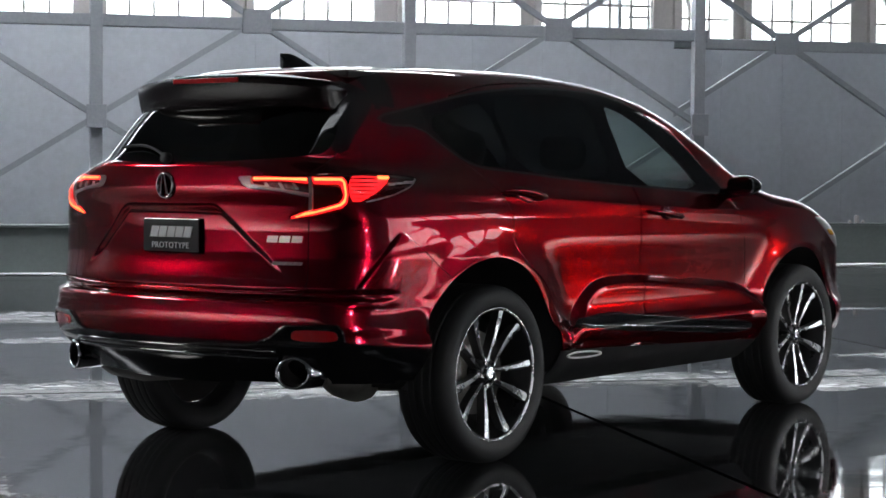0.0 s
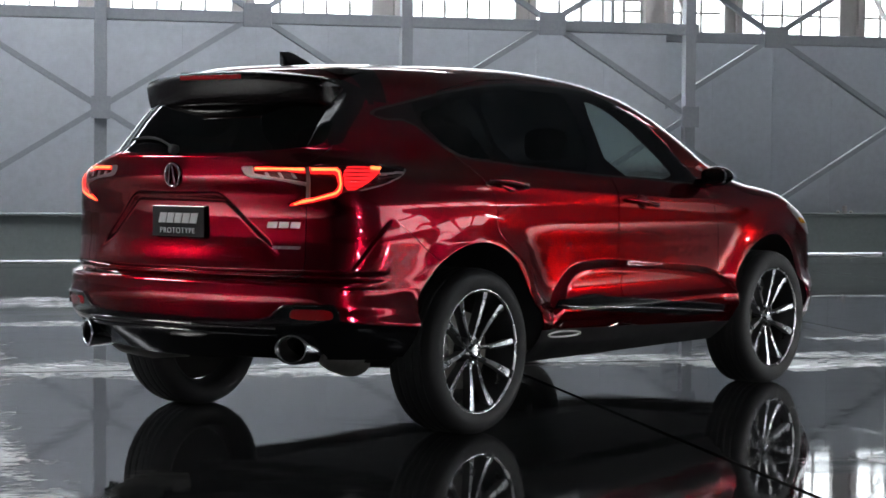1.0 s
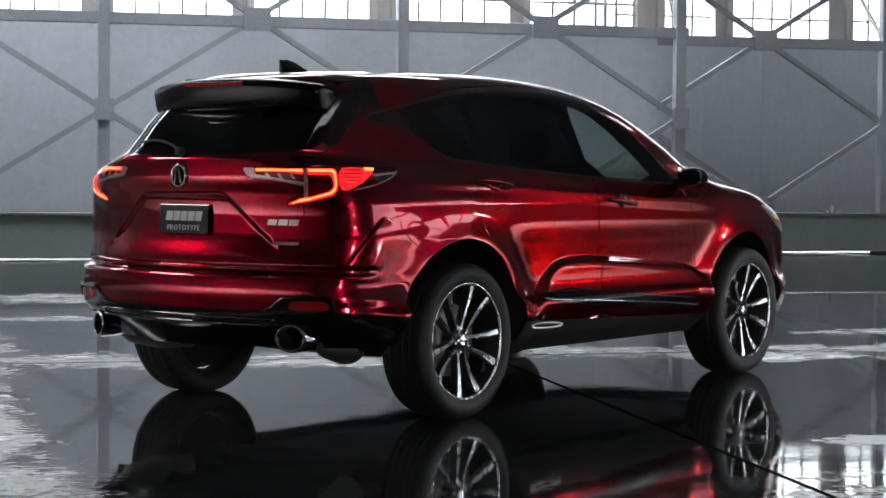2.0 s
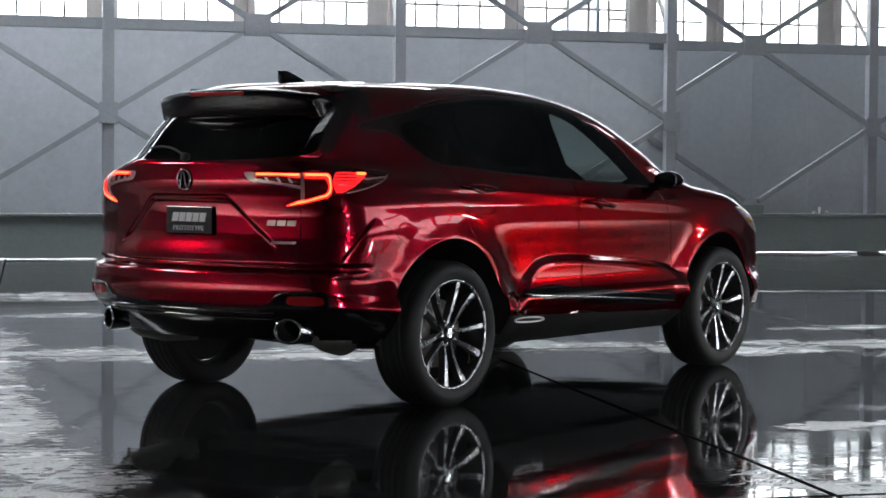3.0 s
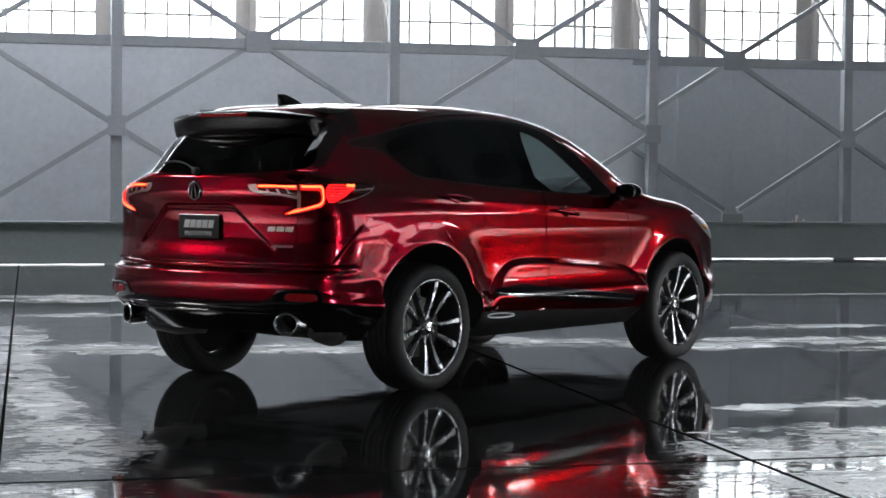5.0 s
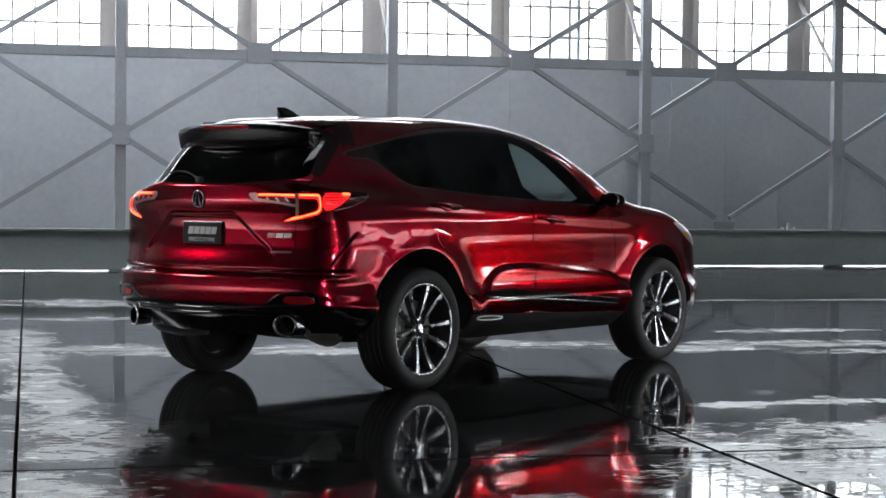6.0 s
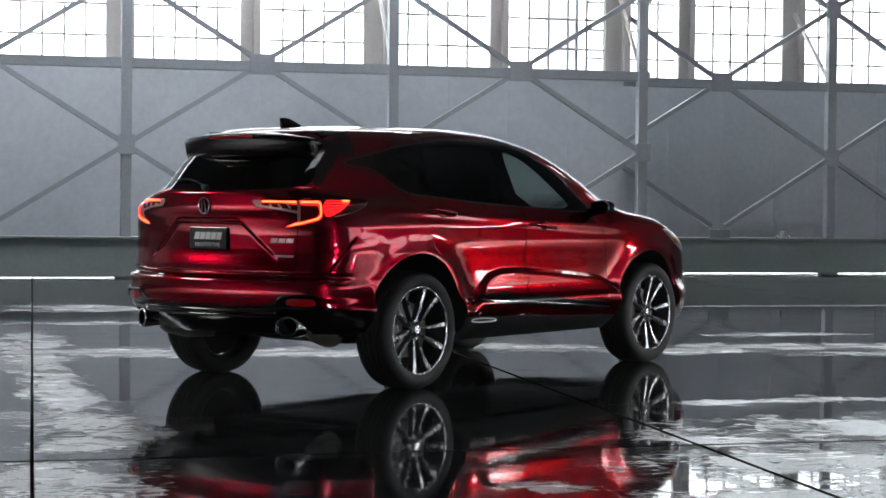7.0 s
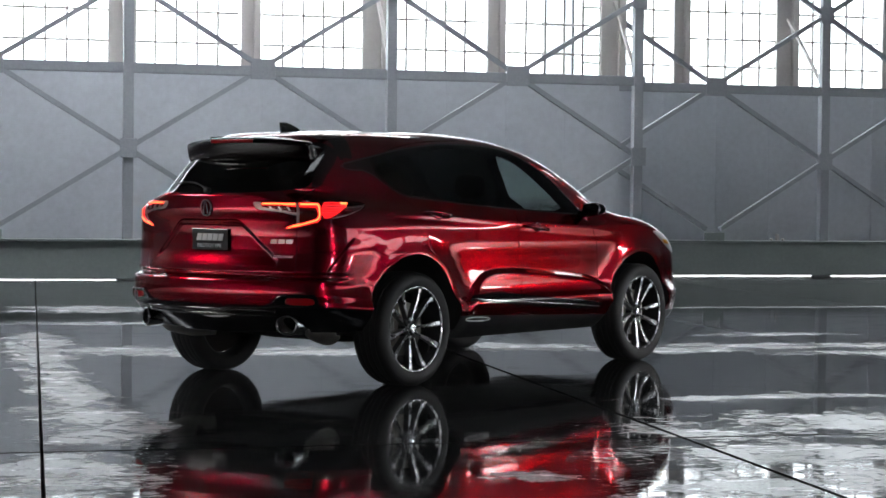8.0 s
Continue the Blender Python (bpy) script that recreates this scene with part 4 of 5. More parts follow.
for flip in (lambda q: q, mirrored):
    right = flip is not mirrored
    shell("door_gap", flip(pick("seam")), seam_black, thick=0.0, inward=0.007)
    fd = shell("front_door", flip(pick("front_door")), paint, label="red front door", thick=0.008)
    rd = shell("rear_door", flip(pick("rear_door")), paint, label="red rear door", thick=0.008)
    shell("window", flip(pick("front_window")), front_glass, fd, "clear front side window", 0.0)
    shell("window", flip(pick("rear_side_window")), privacy_glass, rd, "dark privacy glass", 0.0)
    shell("quarter_window", flip(pick("quarter_window")), privacy_glass, None, "dark privacy glass", 0.0)
    shell("window_surround", flip(pick("window_surround")), surround_black, None, "gloss black window surround", 0.006)
    shell("window_trim", flip(pick("window_trim")), dark_chrome, None, "dark chrome window trim", 0.006)
    shell("pillar_cover", flip(pick("pillar_cover")), gloss_black, None, "gloss black pillar cover", 0.006)
    shell("sill_cover", flip(pick("sill_cover")), satin_black, None, "black sill", 0.006)

    def add(name, vf, material, parent=None, label="", smooth=True):
        return part(name, mesh_of(name, *flip(vf), smooth), material, parent or car, label)

    shell("quarter_trim", flip(pick("quarter_trim")), gloss_black, None, "gloss black quarter trim", 0.006)
    # sill moulding with a bright line
    add("door_moulding", sheet(rounded([(0.575, 0.524), (0.62, 0.556), (0.78, 0.574), (0.92, 0.575), (1.02, 0.552), (1.45, 0.522), (1.96, 0.488), (2.165, 0.468), (2.135, 0.418), (1.60, 0.452), (1.16, 0.482)], 1), "side", 0.005, 0.016, 0.03), gloss_black, None, "gloss black door moulding")
    line = on_skin("side", np.linspace(0.60, 2.13, 40), np.interp(np.linspace(0.60, 2.13, 40), [0.60, 1.16, 2.13], [0.5265, 0.5065, 0.447]), 0.024)
    add("moulding_strip", tube([tuple(p) for p in line], 0.0042, 8), chrome, None, "bright chrome line")
    ov = [(0.675 + 0.150 * math.cos(2 * math.pi * i / 40), 0.402 - 0.030 * (0.150 * math.cos(2 * math.pi * i / 40)) + 0.013 * math.sin(2 * math.pi * i / 40)) for i in range(40)]
    base = on_skin("side", [p[0] for p in ov], [p[1] for p in ov], 0.006)
    add("sill_ring", tube([tuple(p) for p in base] + [tuple(base[0])], 0.0045, 8, cap=False), plate_white, None, "pale oval ring on the sill")
    # wheel arch liners
    for hub, r, name in ((-0.02, 0.47, "rear_arch_liner"), (2.738, 0.457, "front_arch_liner")):
        pts = arc(hub, 0.37, r + 0.012, -4, 184, 36)
        v = [(x, y, z) for y in (-0.945, -0.88, -0.55, -0.50) for x, z in [(hub + (px - hub) * (1.0 if y > -0.93 else 1.01), pz) for px, pz in pts]]
        n = len(pts)
        f = [(j * n + i, j * n + i + 1, (j + 1) * n + i + 1, (j + 1) * n + i) for j in range(3) for i in range(n - 1)]
        v = [(x, y if y > -0.93 else float(max(on_skin("side", [x], [max(z, 0.33)])[0][1] + 0.004, -0.97)), z) for x, y, z in v]
        lip = [i for i in range(n)]
        f.append(tuple(3 * n + i for i in lip))
        add(name, (v, f), dark_plastic)

    # ---- tail lamp ----
    tl = shell("tail_lamp", flip(pick("tail_lamp")), lamp_dark, None, "lit tail lamp wrapped round the corner", 0.0, inward=0.016 if right else 0.016)
    def strip(poly, out, material, name, label="", depth=0.01):
        return add(name, sheet(poly, "corner", 0.007, out, depth), material, tl, label)
    strip([(0.466, 1.152), (0.470, 1.169), (0.760, 1.172), (0.760, 1.153)], -0.005, lit_red, "light_strip", "glowing red strip")
    strip([(0.470, 1.157), (0.472, 1.165), (0.758, 1.167), (0.758, 1.159)], -0.002, lit_strip, "light_core", "glowing orange core")
    strip([(0.790, 1.153), (0.790, 1.173), (0.955, 1.175), (0.975, 1.160), (0.980, 1.10), (0.972, 1.068), (0.945, 1.050), (0.80, 1.022), (0.672, 1.007), (0.68, 1.016), (0.74, 1.034), (0.80, 1.042), (0.925, 1.068), (0.945, 1.085), (0.952, 1.10), (0.945, 1.145), (0.93, 1.155)], -0.005, lit_red, "light_strip", "glowing red C-shaped strip")
    strip([(0.795, 1.159), (0.795, 1.167), (0.950, 1.168), (0.966, 1.155), (0.970, 1.10), (0.963, 1.074), (0.940, 1.058), (0.80, 1.029), (0.69, 1.011), (0.745, 1.032), (0.80, 1.037), (0.932, 1.066), (0.952, 1.080), (0.960, 1.10), (0.955, 1.150), (0.942, 1.160)], -0.002, lit_strip, "light_core", "glowing orange core")
    strip(rounded([(0.99, 1.178), (1.10, 1.182), (1.23, 1.172), (1.17, 1.135), (1.07, 1.078), (0.99, 1.075)], 1), -0.006, lit_red, "side_lens", "glowing red side lens")
    for k in range(6):
        zz = 1.085 + 0.016 * k
        strip([(0.992, zz), (0.992, zz + 0.003), (1.09 + 0.018 * k, zz + 0.006), (1.09 + 0.018 * k, zz + 0.003)], -0.003, lamp_dark, "lens_rib", depth=0.004)
    strip([(0.382, 1.171), (0.45, 1.172), (0.462, 1.140), (0.76, 1.104), (0.762, 1.090), (0.626, 1.110), (0.446, 1.124), (0.412, 1.137)], -0.004, lamp_grey, "bezel", "bright bezel")
    strip([(0.765, 1.172), (0.785, 1.172), (0.785, 1.04), (0.765, 1.036)], -0.003, lamp_grey, "divider")
    for k in range(3):
        a = 0.52 + 0.075 * k
        strip([(a, 1.146), (a + 0.016, 1.146), (a + 0.040, 1.120), (a + 0.024, 1.120)], -0.008, lamp_grey, "bowl_rib", depth=0.005)
    strip([(1.08, 1.070), (1.24, 1.098), (1.358, 1.135), (1.395, 1.170), (1.385, 1.170), (1.350, 1.140), (1.236, 1.104), (1.08, 1.077)], -0.003, lamp_grey, "outer_bezel", depth=0.004)
    strip([(1.215, 1.143), (1.215, 1.150), (1.37, 1.160), (1.37, 1.155)], -0.004, lamp_grey, "bowl_rib", depth=0.004)
    strip([(1.16, 1.168), (1.16, 1.178), (1.226, 1.176), (1.218, 1.166)], -0.002, lit_strip, "light_core", depth=0.004)
    lens = shell("lens_cover", flip(pick("tail_lamp")), lens_glass, tl, "clear lens cover", 0.0)
    lens.visible_shadow = False

    # ---- rear bumper ----
    add("bumper_reflector", sheet(rounded([(0.675, 0.540), (0.675, 0.574), (0.70, 0.583), (0.90, 0.583), (0.92, 0.565), (0.92, 0.540)], 1), "corner", 0.01, 0.004, 0.012), red_plastic, None, "red bumper reflector")
    add("bumper_ridge", sheet([(0.50, 0.541), (0.56, 0.552), (0.60, 0.580), (0.645, 0.603), (0.918, 0.606), (0.95, 0.58), (0.962, 0.54), (0.948, 0.538), (0.938, 0.572), (0.912, 0.593), (0.65, 0.591), (0.61, 0.568), (0.57, 0.538), (0.51, 0.530)], "corner", 0.008, 0.010, 0.016), gloss_black, None)
    s = -1 if right else 1
    ring = lathe([(0.052, -0.012), (0.058, -0.02), (0.067, -0.014), (0.069, 0.0), (0.067, 0.16), (0.060, 0.17), (0.058, 0.16), (0.056, 0.01)], 40, "x", True)
    ring = ([(x * 1.0 - 0.868 + (y * 0.45 * s if x < 0.05 else 0), y * 0.98 + s * 0.618, z * 0.94 + 0.414) for x, y, z in ring[0]], ring[1])
    tip = part("exhaust_tip", mesh_of("exhaust_tip", *ring), chrome, car, "chrome exhaust tip")
    inner = lathe([(0.0001, 0.09), (0.0535, 0.09), (0.0535, 0.04), (0.0525, -0.010)], 32, "x")
    part("pipe_bore", mesh_of("pipe_bore", [(x - 0.868 + (y * 0.45 * s if x < 0.05 else 0), y * 0.97 + s * 0.618, z * 0.93 + 0.414) for x, y, z in inner[0]], inner[1]), seam_black, tip)
    v, f = tube([(-0.74, s * 0.64, 0.41), (-0.62, s * 0.64, 0.365), (-0.48, s * 0.60, 0.335), (-0.35, s * 0.50, 0.31)], [0.05, 0.085, 0.09, 0.05], 16, 0.75)
    part("muffler", mesh_of("muffler", v, f), steel, car, "dull steel muffler")

    # ---- handles ----
    for hx, hz, door in ((0.235, 1.088, rd), (1.345, 1.002, fd)):
        pad = sheet(rounded([(hx - 0.055, hz + 0.005), (hx - 0.045, hz + 0.040), (hx - 0.01, hz + 0.052), (hx + 0.04, hz + 0.040), (hx + 0.075, hz + 0.004), (hx + 0.02, hz - 0.030)], 2), "side", 0.006, 0.001, 0.006, 0.008)
        add("handle_cup", pad, paint, door)
        base = on_skin("side", np.linspace(hx - 0.14, hx + 0.14, 13), hz + 0.012 - np.linspace(-0.012, 0.016, 13))
        nn = normals(base)
        outs = [0.012, 0.020, 0.028, 0.033, 0.036, 0.038, 0.038, 0.038, 0.036, 0.034, 0.030, 0.022, 0.008]
        pts = [tuple(b + o * n) for b, o, n in zip(base, outs, nn)]
        bar = tube(pts, [0.008, 0.012, 0.014, 0.015, 0.015, 0.015, 0.015, 0.015, 0.015, 0.015, 0.015, 0.015, 0.011], 12, 0.9)
        add("handle", bar, paint, door, "red door handle")

    # ---- headlamp, mirror ----
    hl = add("headlamp", sheet(rounded([(2.95, 0.985), (3.12, 0.965), (3.30, 0.915), (3.40, 0.845), (3.36, 0.80), (3.22, 0.845), (3.05, 0.93)], 1), "side", 0.015, 0.003, 0.01), lamp_grey, None, "clear headlamp")
    add("side_marker", sheet(rounded([(3.12, 0.915), (3.20, 0.905), (3.24, 0.875), (3.16, 0.88)], 1), "side", 0.012, 0.006, 0.006), amber, hl, "amber side marker")
    mv, mf = [], []
    nr, na = 12, 18
    for i in range(nr + 1):
        t = i / nr
        rr = math.sin(math.pi * min(max(t, 0.0), 1.0)) ** 0.55 if 0 < t < 1 else 0.02
        for j in range(na):
            a = 2 * math.pi * j / na
            cx, cz = math.cos(a), math.sin(a)
            px = 0.064 * rr * (abs(cx) ** 0.8) * (1 if cx > 0 else -0.85)
            pz = 0.056 * rr * (abs(cz) ** 0.7) * (1 if cz > 0 else -1)
            mv.append((1.97 + px + 0.03 * (t - 0.5), -0.93 - 0.17 * t, 1.143 + pz * (1 - 0.15 * t)))
    for i in range(nr):
        for j in range(na):
            mf.append((i * na + j, i * na + (j + 1) % na, (i + 1) * na + (j + 1) % na, (i + 1) * na + j))
    mirror = add("door_mirror", (mv, mf), gloss_black, fd, "black door mirror")
    gv, gf = [], []
    for i in range(24):
        a = 2 * math.pi * i / 24
        gv.append((1.912, -1.020 + 0.070 * abs(math.cos(a)) ** 0.6 * math.copysign(1, math.cos(a)), 1.143 + 0.040 * abs(math.sin(a)) ** 0.6 * math.copysign(1, math.sin(a))))
    gv2 = [(x + 0.02, y, z) for x, y, z in gv]
    gf = [tuple(range(23, -1, -1))] + [(i, (i + 1) % 24, 24 + (i + 1) % 24, 24 + i) for i in range(24)]
    add("mirror_glass", (gv + gv2, gf), chrome, mirror, "mirror glass", False)
    add("mirror_stalk", tube([(1.97, -0.88, 1.10), (1.97, -0.95, 1.105), (1.97, -1.0, 1.115)], [0.03, 0.026, 0.022], 10), gloss_black, fd)

# ---- rear details on the middle ----
def spoiler():
    """The roof spoiler, from end to end."""
    verts, faces, n = [], [], 61
    for i in range(n):
        y = -0.535 * math.cos(math.pi * i / (n - 1))
        u = abs(y) / 0.535
        end = max(0.0, 1 - max(0.0, (u - 0.93) / 0.07) ** 2.4) ** 0.5
        tail, lead = -0.735 + 0.13 * u ** 2.4, -0.34 - 0.17 * u ** 4
        crown = 0.024 * (1 - u * u)
        prof = [(lead, 1.580), (-0.50, 1.572), (tail + 0.05, 1.562), (tail + 0.012, 1.555), (tail, 1.545), (tail + 0.001, 1.525), (tail + 0.010, 1.480), (tail + 0.020, 1.448), (tail + 0.034, 1.430), (tail + 0.08, 1.436), (-0.46, 1.49)]
        prof = [(x, z - (0.05 * u ** 3 if x > -0.52 else 0.008 * u ** 3)) for x, z in prof]
        for x, z in prof:
            zc = 1.500
            low = 1.0 if z > zc else 0.35
            verts.append((x + 0.03 * (1 - end) ** 1.5, y, zc + (z + crown * low - zc) * (0.72 + 0.28 * end)))
    k = 11
    for i in range(n - 1):
        for j in range(k):
            faces.append((i * k + j, i * k + (j + 1) % k, (i + 1) * k + (j + 1) % k, (i + 1) * k + j))
    faces += [tuple(range(k))[::-1], tuple((n - 1) * k + j for j in range(k))]
    return verts, faces


roof_spoiler = part("roof_spoiler", mesh_of("roof_spoiler", *spoiler()), spoiler_black, car, "gloss black roof spoiler")
part("high_brake_lamp", box_bm(0.012, 0.36, 0.020, (-0.733, 0, 1.548), 0.003), red_plastic, roof_spoiler, "dark red high brake lamp")

fin_v, fin_f = [], []
for i in range(15):
    t = i / 14
    h = 0.074 * ((0.95 + 0.25 * t) if t < 0.2 else 1 - ((t - 0.2) / 0.8) ** 1.35) + 0.003
    w = 0.026 * (1 - t ** 5) * (0.75 + 0.25 * min(1, t / 0.2)) + 0.001
    for a in range(13):
        s = math.pi * a / 12
        up = math.sin(s)
        fin_v.append((-0.262 + 0.25 * t + (0.012 * (1 - up) - 0.02 * up * up * (1 - t) ** 2 if t < 0.6 else 0), w * math.copysign(abs(math.cos(s)) ** 1.6, math.cos(s)) * (1 + 0.5 * (1 - up) ** 3), 1.622 + h * up ** 0.9))
for i in range(14):
    for a in range(12):
        fin_f.append((i * 13 + a, i * 13 + a + 1, (i + 1) * 13 + a + 1, (i + 1) * 13 + a))
fin_f.append(tuple(range(12, -1, -1)))
part("antenna_fin", mesh_of("antenna_fin", fin_v, fin_f), gloss_black, car, "black shark-fin antenna")

wiper_pts = on_skin("rear", np.linspace(0.02, 0.34, 12), 1.235 + 0.05 * np.sin(np.linspace(0, 2.2, 12)), 0.012)
wiper = part("rear_wiper", mesh_of("rear_wiper", *tube([tuple(p) for p in wiper_pts], [0.012] + [0.006] * 11, 8)), dark_plastic, tailgate, "black rear wiper")
part("wiper_hub", mesh_of("wiper_hub", *tube([(-0.94, 0.0, 1.238), (-0.965, 0.0, 1.243)], 0.022, 14)), dark_plastic, wiper)

# added bead and ribs catch the highlights along tailgate foot and bumper edge
_ys = np.linspace(-0.655, 0.655, 40)
part("highlight_bead", mesh_of("highlight_bead", *tube([tuple(p) for p in on_skin("rear", _ys, 0.727 + 0.012 * (np.abs(_ys) / 0.655) ** 6, 0.006)], 0.006, 10)), paint, tailgate, "thin red bead that catches the edge highlight")
for _z in (0.470, 0.498):
    _ys = np.linspace(-0.55, 0.55, 30)
    part("valance_rib", mesh_of("valance_rib", *tube([tuple(p) for p in on_skin("rear", _ys, np.full(30, _z), 0.002)], 0.010, 12)), gloss_black, car)
# plate
px = -0.925
plate = part("plate", box_bm(0.006, 0.308, 0.128, (px, 0, 0.868), 0.002), plate_black, tailgate, "black show plate")
part("plate_frame", box_bm(0.004, 0.314, 0.134, (px + 0.004, 0, 0.865), 0.002), gloss_black, plate)


def text_mesh(words, size, spread=1.0):
    cu = bpy.data.curves.new("lettering", "FONT")
    cu.body, cu.size, cu.align_x, cu.extrude, cu.space_character = words, size, "CENTER", 0.001, spread
    ob = bpy.data.objects.new("lettering", cu)
    scene.collection.objects.link(ob)
    bpy.context.view_layer.update()
    me = bpy.data.meshes.new_from_object(ob.evaluated_get(bpy.context.evaluated_depsgraph_get()))
    bpy.data.objects.remove(ob)
    bpy.data.curves.remove(cu)
    return me


word = part("lettering", text_mesh("PROTOTYPE", 0.034, 1.15), plate_white, plate, "small white lettering")
word.matrix_local = pose(px - 0.0055, 0, 0.882, 90, 0, -90)


def blocks(count, width, height, slant, depth=0.004, gap=0.2):
    """A row of slanted plain blocks in place of a maker's lettering."""
    bm = bmesh.new()
    w = width / (count + (count - 1) * gap)
    for i in range(count):
        a = -width / 2 + i * w * (1 + gap)
        pts = [(a, 0), (a + w, 0), (a + w + slant, height), (a + slant, height)]
        lo = [bm.verts.new((x, y, 0)) for x, y in pts]
        hi = [bm.verts.new((x, y, depth)) for x, y in pts]
        bm.faces.new(hi)
        for k in range(4):
            bm.faces.new((lo[k], lo[(k + 1) % 4], hi[(k + 1) % 4], hi[k]))
    return bm


part("plate_mark", blocks(5, 0.225, 0.044, 0.012), plate_white, plate, "row of white blocks").matrix_local = pose(px - 0.004, 0, 0.925, 90, 0, -90)


def on_gate(y, z, out=0.002):
    p = on_skin("rear", [y], [z])[0]
    n = normals(p)[0]
    m = Vector((float(-n[0]), float(-n[1]), float(-n[2]))).to_track_quat("-Z", "Y").to_matrix().to_4x4()
    return Matrix.Translation([float(c) for c in p + out * n]) @ m


part("model_mark", blocks(3, 0.150, 0.026, 0.006), mid_chrome, tailgate, "row of chrome blocks").matrix_local = on_gate(-0.553, 0.915)
part("drive_mark", blocks(6, 0.125, 0.012, 0.005), mid_chrome, tailgate, "row of small chrome blocks").matrix_local = on_gate(-0.566, 0.828)

# round emblem: a plain ring with a plain inner wedge
_ring = lathe([(0.046, -0.004), (0.050, 0.002), (0.055, 0.004), (0.060, 0.0), (0.061, -0.006)], 40, "z")
emblem = part("emblem", mesh_of("emblem", [(x * 0.80, y * 0.90, z) for x, y, z in _ring[0]], _ring[1]), chrome, tailgate, "plain chrome ring emblem")
emblem.matrix_local = on_gate(0.0, 1.132, 0.008)
_bm = bmesh.new()
for _x0, _x1 in ((-0.030, -0.006), (0.030, 0.006)):
    pts = [(_x0 * 0.85, -0.034), (_x0 * 0.45, -0.034), (_x1 * 0.5, 0.040), (_x1 * 1.5, 0.040)]
    if _x0 > 0:
        pts.reverse()
    vs = [_bm.verts.new((x, y, 0.006)) for x, y in pts]
    lo = [_bm.verts.new((x, y, -0.004)) for x, y in pts]
    _bm.faces.new(vs)
    for k in range(4):
        _bm.faces.new((lo[k], lo[(k + 1) % 4], vs[(k + 1) % 4], vs[k]))
part("emblem_wedge", _bm, chrome, emblem)

# ---- under the car and inside ----
part("underbody", box_bm(3.3, 1.16, 0.06, (1.55, 0, 0.285), 0.01), dark_plastic, car, "dark underbody")
part("rear_subframe", mesh_of("rear_subframe", *tube([(-0.05, -0.70, 0.32), (0.05, -0.3, 0.29), (0.05, 0.3, 0.29), (-0.05, 0.70, 0.32)], 0.045, 10)), dark_plastic, car)
part("rear_floor_pan", box_bm(0.80, 1.10, 0.03, (-0.45, 0, 0.40), 0.008), dark_plastic, car)


def seat(x, y, w):
    bm = box_bm(0.12, w, 0.58, (0, 0, 0), 0.05)
    bmesh.ops.rotate(bm, verts=bm.verts[:], cent=(0, 0, 0), matrix=Matrix.Rotation(radians(-14), 3, "Y"))
    bmesh.ops.translate(bm, verts=bm.verts[:], vec=(x, y, 0.62))
    s = part("seat_back", bm, cloth, car, "dark seat", True)
    part("seat_cushion", box_bm(0.5, w, 0.14, (x + 0.30, y, 0.50), 0.04), cloth, s, smooth=True)
    for hy in ([0] if w < 0.7 else [-w / 3, w / 3]):
        v, f = lathe([(0.001, -0.085), (0.07, -0.082), (0.115, -0.060), (0.13, -0.015), (0.128, 0.04), (0.105, 0.072), (0.06, 0.085), (0.001, 0.088)], 20, "z")
        part("headrest", mesh_of("headrest", [(p[0] * 0.4 + x - 0.165, p[1] + y + hy, p[2] + 1.295) for p in v], f), cloth, s)


seat(0.62, 0.0, 1.25)
seat(1.50, -0.37, 0.50)
seat(1.50, 0.37, 0.50)
part("cabin_floor", box_bm(2.9, 1.5, 0.04, (0.85, 0, 0.46)), dark_plastic, car)
part("dashboard", box_bm(0.42, 1.40, 0.36, (2.18, 0, 0.72), 0.08), dark_plastic, car)
part("headliner", box_bm(1.75, 1.0, 0.03, (0.45, 0, 1.575), 0.01), dark_plastic, car)

# ---- wheels ----
def tyre_mesh():
    r, w = 0.368, 0.128
    prof = [(0.272, -w + 0.012), (0.285, -w + 0.004), (0.315, -w - 0.002), (0.340, -w + 0.002), (0.356, -w + 0.014), (0.364, -w + 0.032)]
    for c in (-0.062, -0.022, 0.022, 0.062):
        prof += [(r, c - 0.012), (r, c - 0.0045), (r - 0.005, c - 0.0035), (r - 0.005, c + 0.0035), (r, c + 0.0045), (r, c + 0.012)]
    prof += [(0.364, w - 0.032), (0.356, w - 0.014), (0.340, w - 0.002), (0.315, w + 0.002), (0.285, w - 0.004), (0.272, w - 0.012)]
    v, f = lathe(prof, 96, "y")
    return mesh_of("tyre", v, f)


def rim_meshes():
    barrel = lathe([(0.272, -0.108), (0.278, -0.112), (0.276, -0.118), (0.268, -0.114), (0.262, -0.10), (0.250, -0.06), (0.245, 0.05), (0.262, 0.11), (0.272, 0.116)], 80, "y")
    lip = lathe([(0.266, -0.112), (0.270, -0.1175), (0.2765, -0.1185), (0.2765, -0.114)], 80, "y")
    spokes, faces = [], []
    for i in range(10):
        a0 = 2 * math.pi * i / 10 + (0.055 if i % 2 else -0.055)
        spokes.append(a0)
    return barrel, lip, spokes


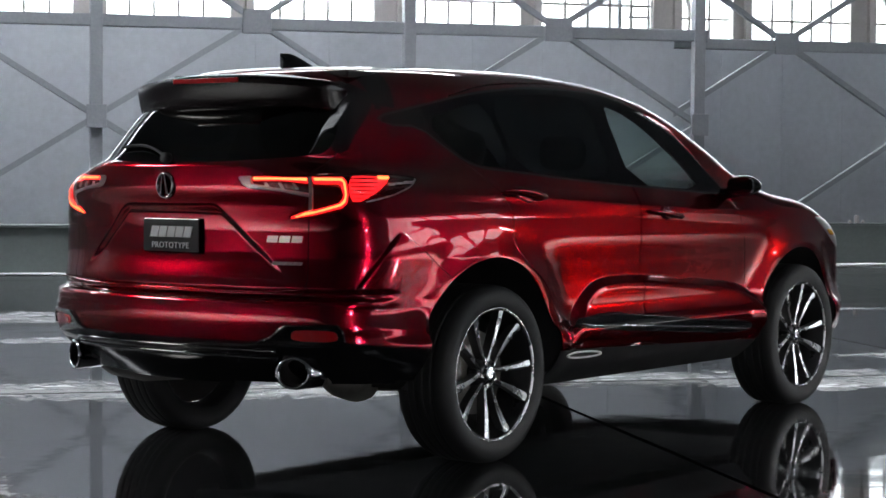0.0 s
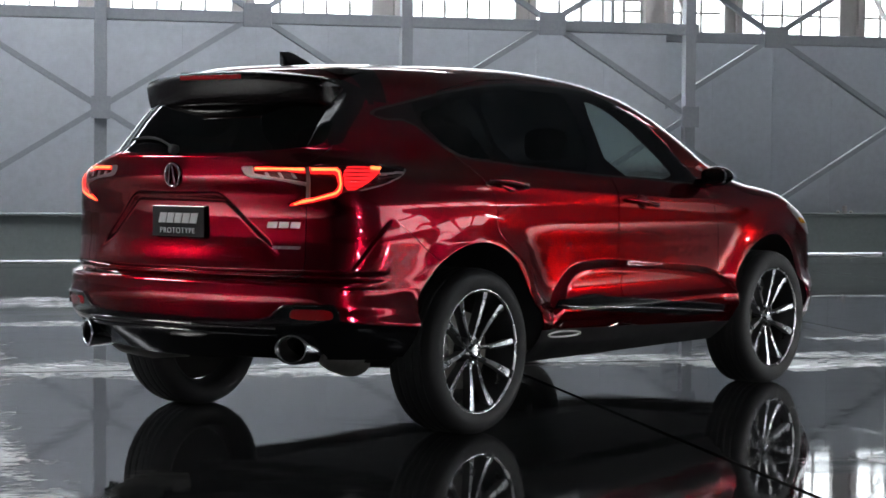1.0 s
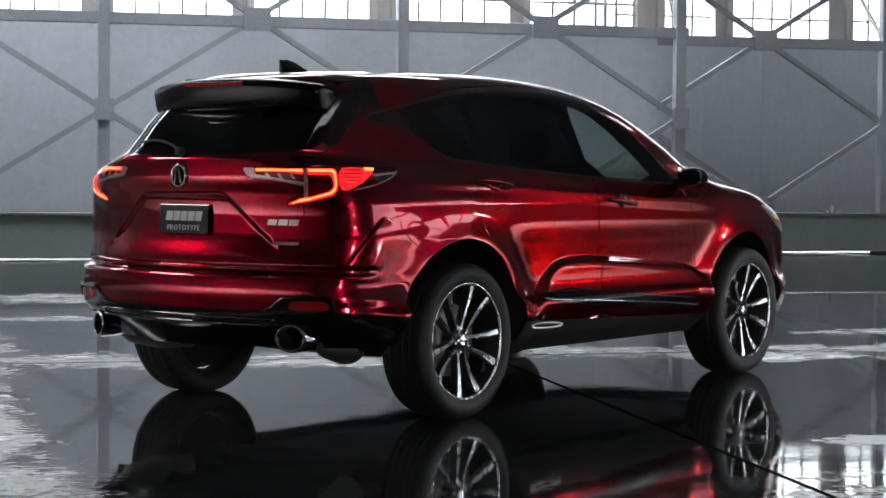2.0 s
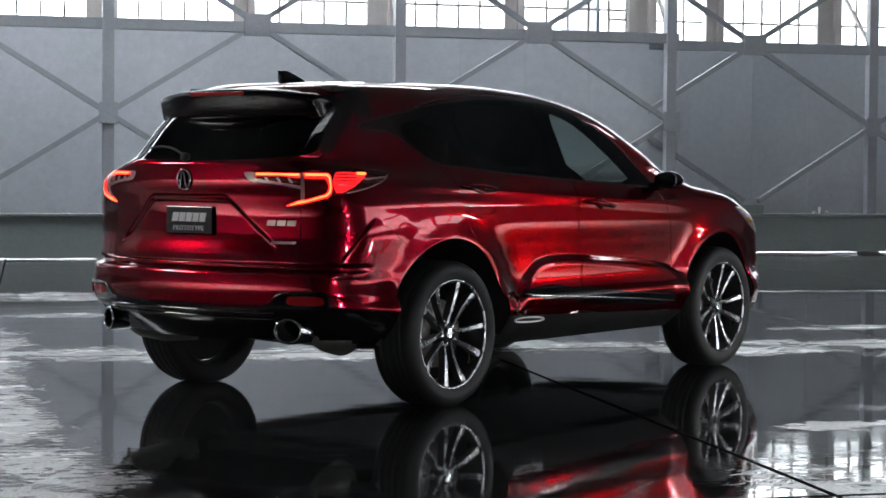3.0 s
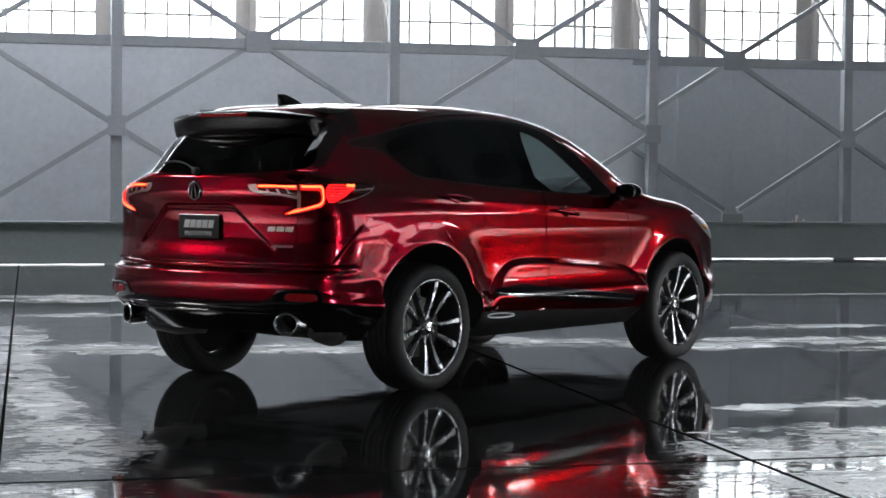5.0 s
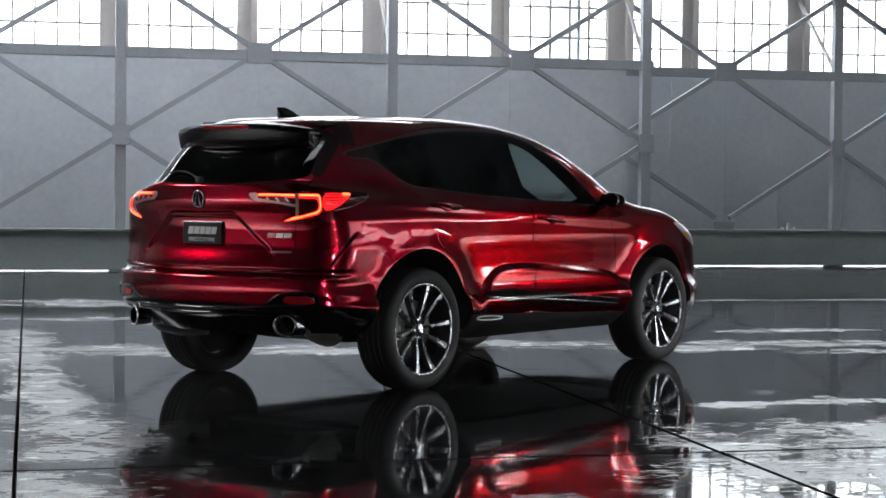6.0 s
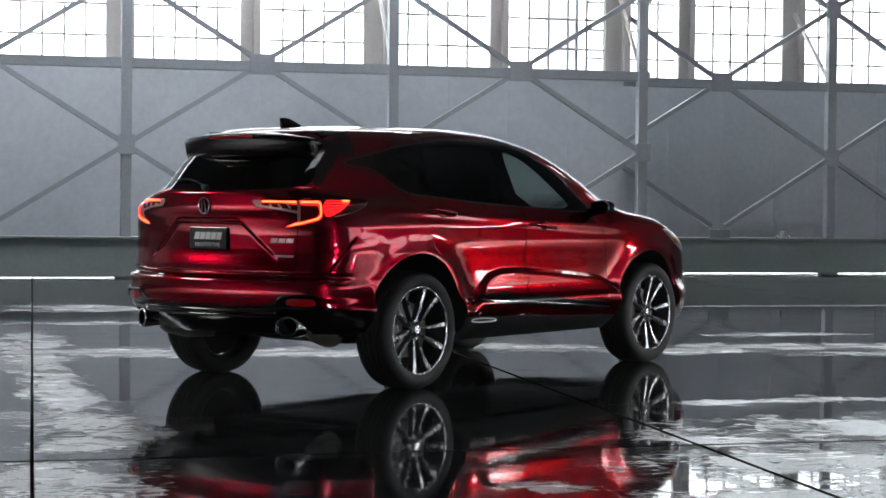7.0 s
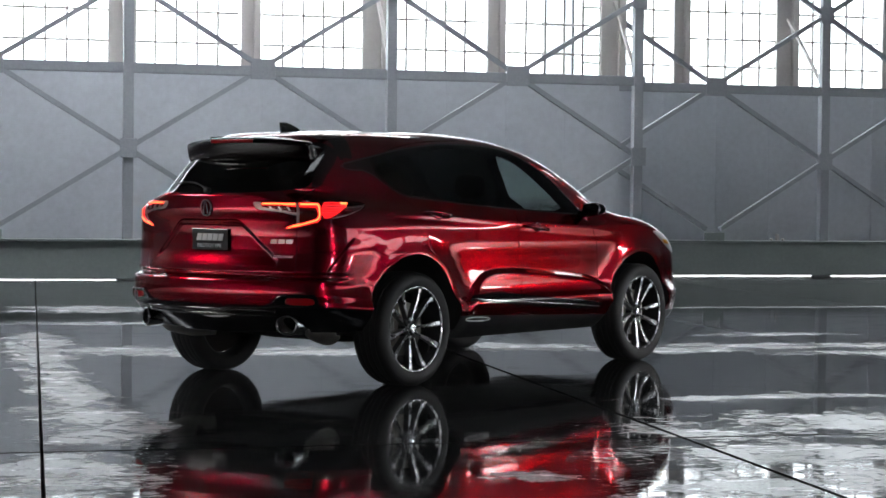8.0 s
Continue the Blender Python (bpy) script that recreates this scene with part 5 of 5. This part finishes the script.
def spoke_mesh(twist):
    """One blade, running outward along +x and swept sideways, with a sharp ridge."""
    v, f, n = [], [], 11
    for i in range(n):
        t = i / (n - 1)
        r = 0.050 + 0.214 * t
        side = twist * (0.018 * math.sin(t * 2.6) - 0.004) + twist * 0.020 * t * t
        half = 0.0078 + 0.010 * abs(t - 0.3) ** 1.3 + 0.004 * t
        y0 = -0.078 - 0.028 * t ** 1.5
        v += [(r, y0 + 0.045, side - half * 0.8), (r, y0 + 0.003, side - half), (r, y0 - 0.0015, side + twist * half * 0.15), (r, y0 + 0.003, side + half), (r, y0 + 0.045, side + half * 0.8)]
    dark, bright = [], []
    for i in range(n - 1):
        for j in range(4):
            q = (i * 5 + j, i * 5 + j + 1, (i + 1) * 5 + j + 1, (i + 1) * 5 + j)
            (bright if j in (1, 2) else dark).append(q)
    return v, dark, bright


_tyre, (_barrel, _lip, _angles) = tyre_mesh(), rim_meshes()
_barrel_me, _lip_me = mesh_of("rim", *_barrel), mesh_of("rim_lip", *_lip)
_spoke_me = {}
for _tw in (1, -1):
    _v, _d, _b = spoke_mesh(_tw)
    _me = mesh_of("spoke", _v, _d + _b, False)
    _me.materials.append(rim_grey)
    _me.materials.append(rim_bright)
    _me.polygons.foreach_set("material_index", [0] * len(_d) + [1] * len(_b))
    _spoke_me[_tw] = _me
_hub_me = mesh_of("hub_cap", *lathe([(0.001, -0.092), (0.028, -0.096), (0.034, -0.092), (0.038, -0.085), (0.039, -0.070)], 28, "y"))
_boss_me = mesh_of("hub_boss", *lathe([(0.033, -0.080), (0.062, -0.074), (0.070, -0.062), (0.072, -0.03)], 36, "y"))
_nut_me = mesh_of("lug_nut", *lathe([(0.001, -0.084), (0.008, -0.084), (0.0105, -0.080), (0.0115, -0.066)], 6, "y"), False)
_disc_me = mesh_of("brake_disc", *lathe([(0.07, -0.02), (0.17, -0.02), (0.172, -0.01), (0.172, 0.01), (0.07, 0.01)], 48, "y"))
# flat black disc that closes the rim behind the brake
_back_me = mesh_of("rim_black_disc", *lathe([(0.001, 0.03), (0.245, 0.03)], 32, "y"))
for wx, side in ((0.0, -1), (2.751, -1), (0.0, 1), (2.751, 1)):
    wheel = new("wheel")
    wheel.parent = car
    wheel.matrix_local = pose(wx, side * 0.826, 0.365) @ (pose(0, 0, 0) if side < 0 else pose(0, 0, 0, 0, 0, 180)) @ pose(0, 0, 0, 0, -7.5 if wx == 0 else -12, 0)
    tagged(wheel, "ten-spoke dark alloy wheel with low tyre")
    part("tyre", _tyre, rubber, wheel, "black low-profile tyre")
    part("rim", _barrel_me, rim_dark, wheel, "dark alloy rim")
    part("rim_lip", _lip_me, rim_bright, wheel)
    for i, a in enumerate(_angles):
        part("spoke", _spoke_me[1 if i % 2 else -1], None, wheel).matrix_local = Matrix.Rotation(a, 4, "Y")
    part("hub_boss", _boss_me, rim_dark, wheel)
    part("hub_cap", _hub_me, chrome, wheel, "bright hub cap")
    for i in range(5):
        part("lug_nut", _nut_me, dark_chrome, wheel).matrix_local = Matrix.Rotation(2 * math.pi * (i + 0.5) / 5, 4, "Y") @ pose(0.050, 0, 0)
    part("brake_disc", _disc_me, steel, wheel)
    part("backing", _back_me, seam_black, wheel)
    part("brake_caliper", box_bm(0.075, 0.07, 0.16, (-0.15, 0.0, -0.06), 0.015), satin_black, wheel, "black brake caliper")
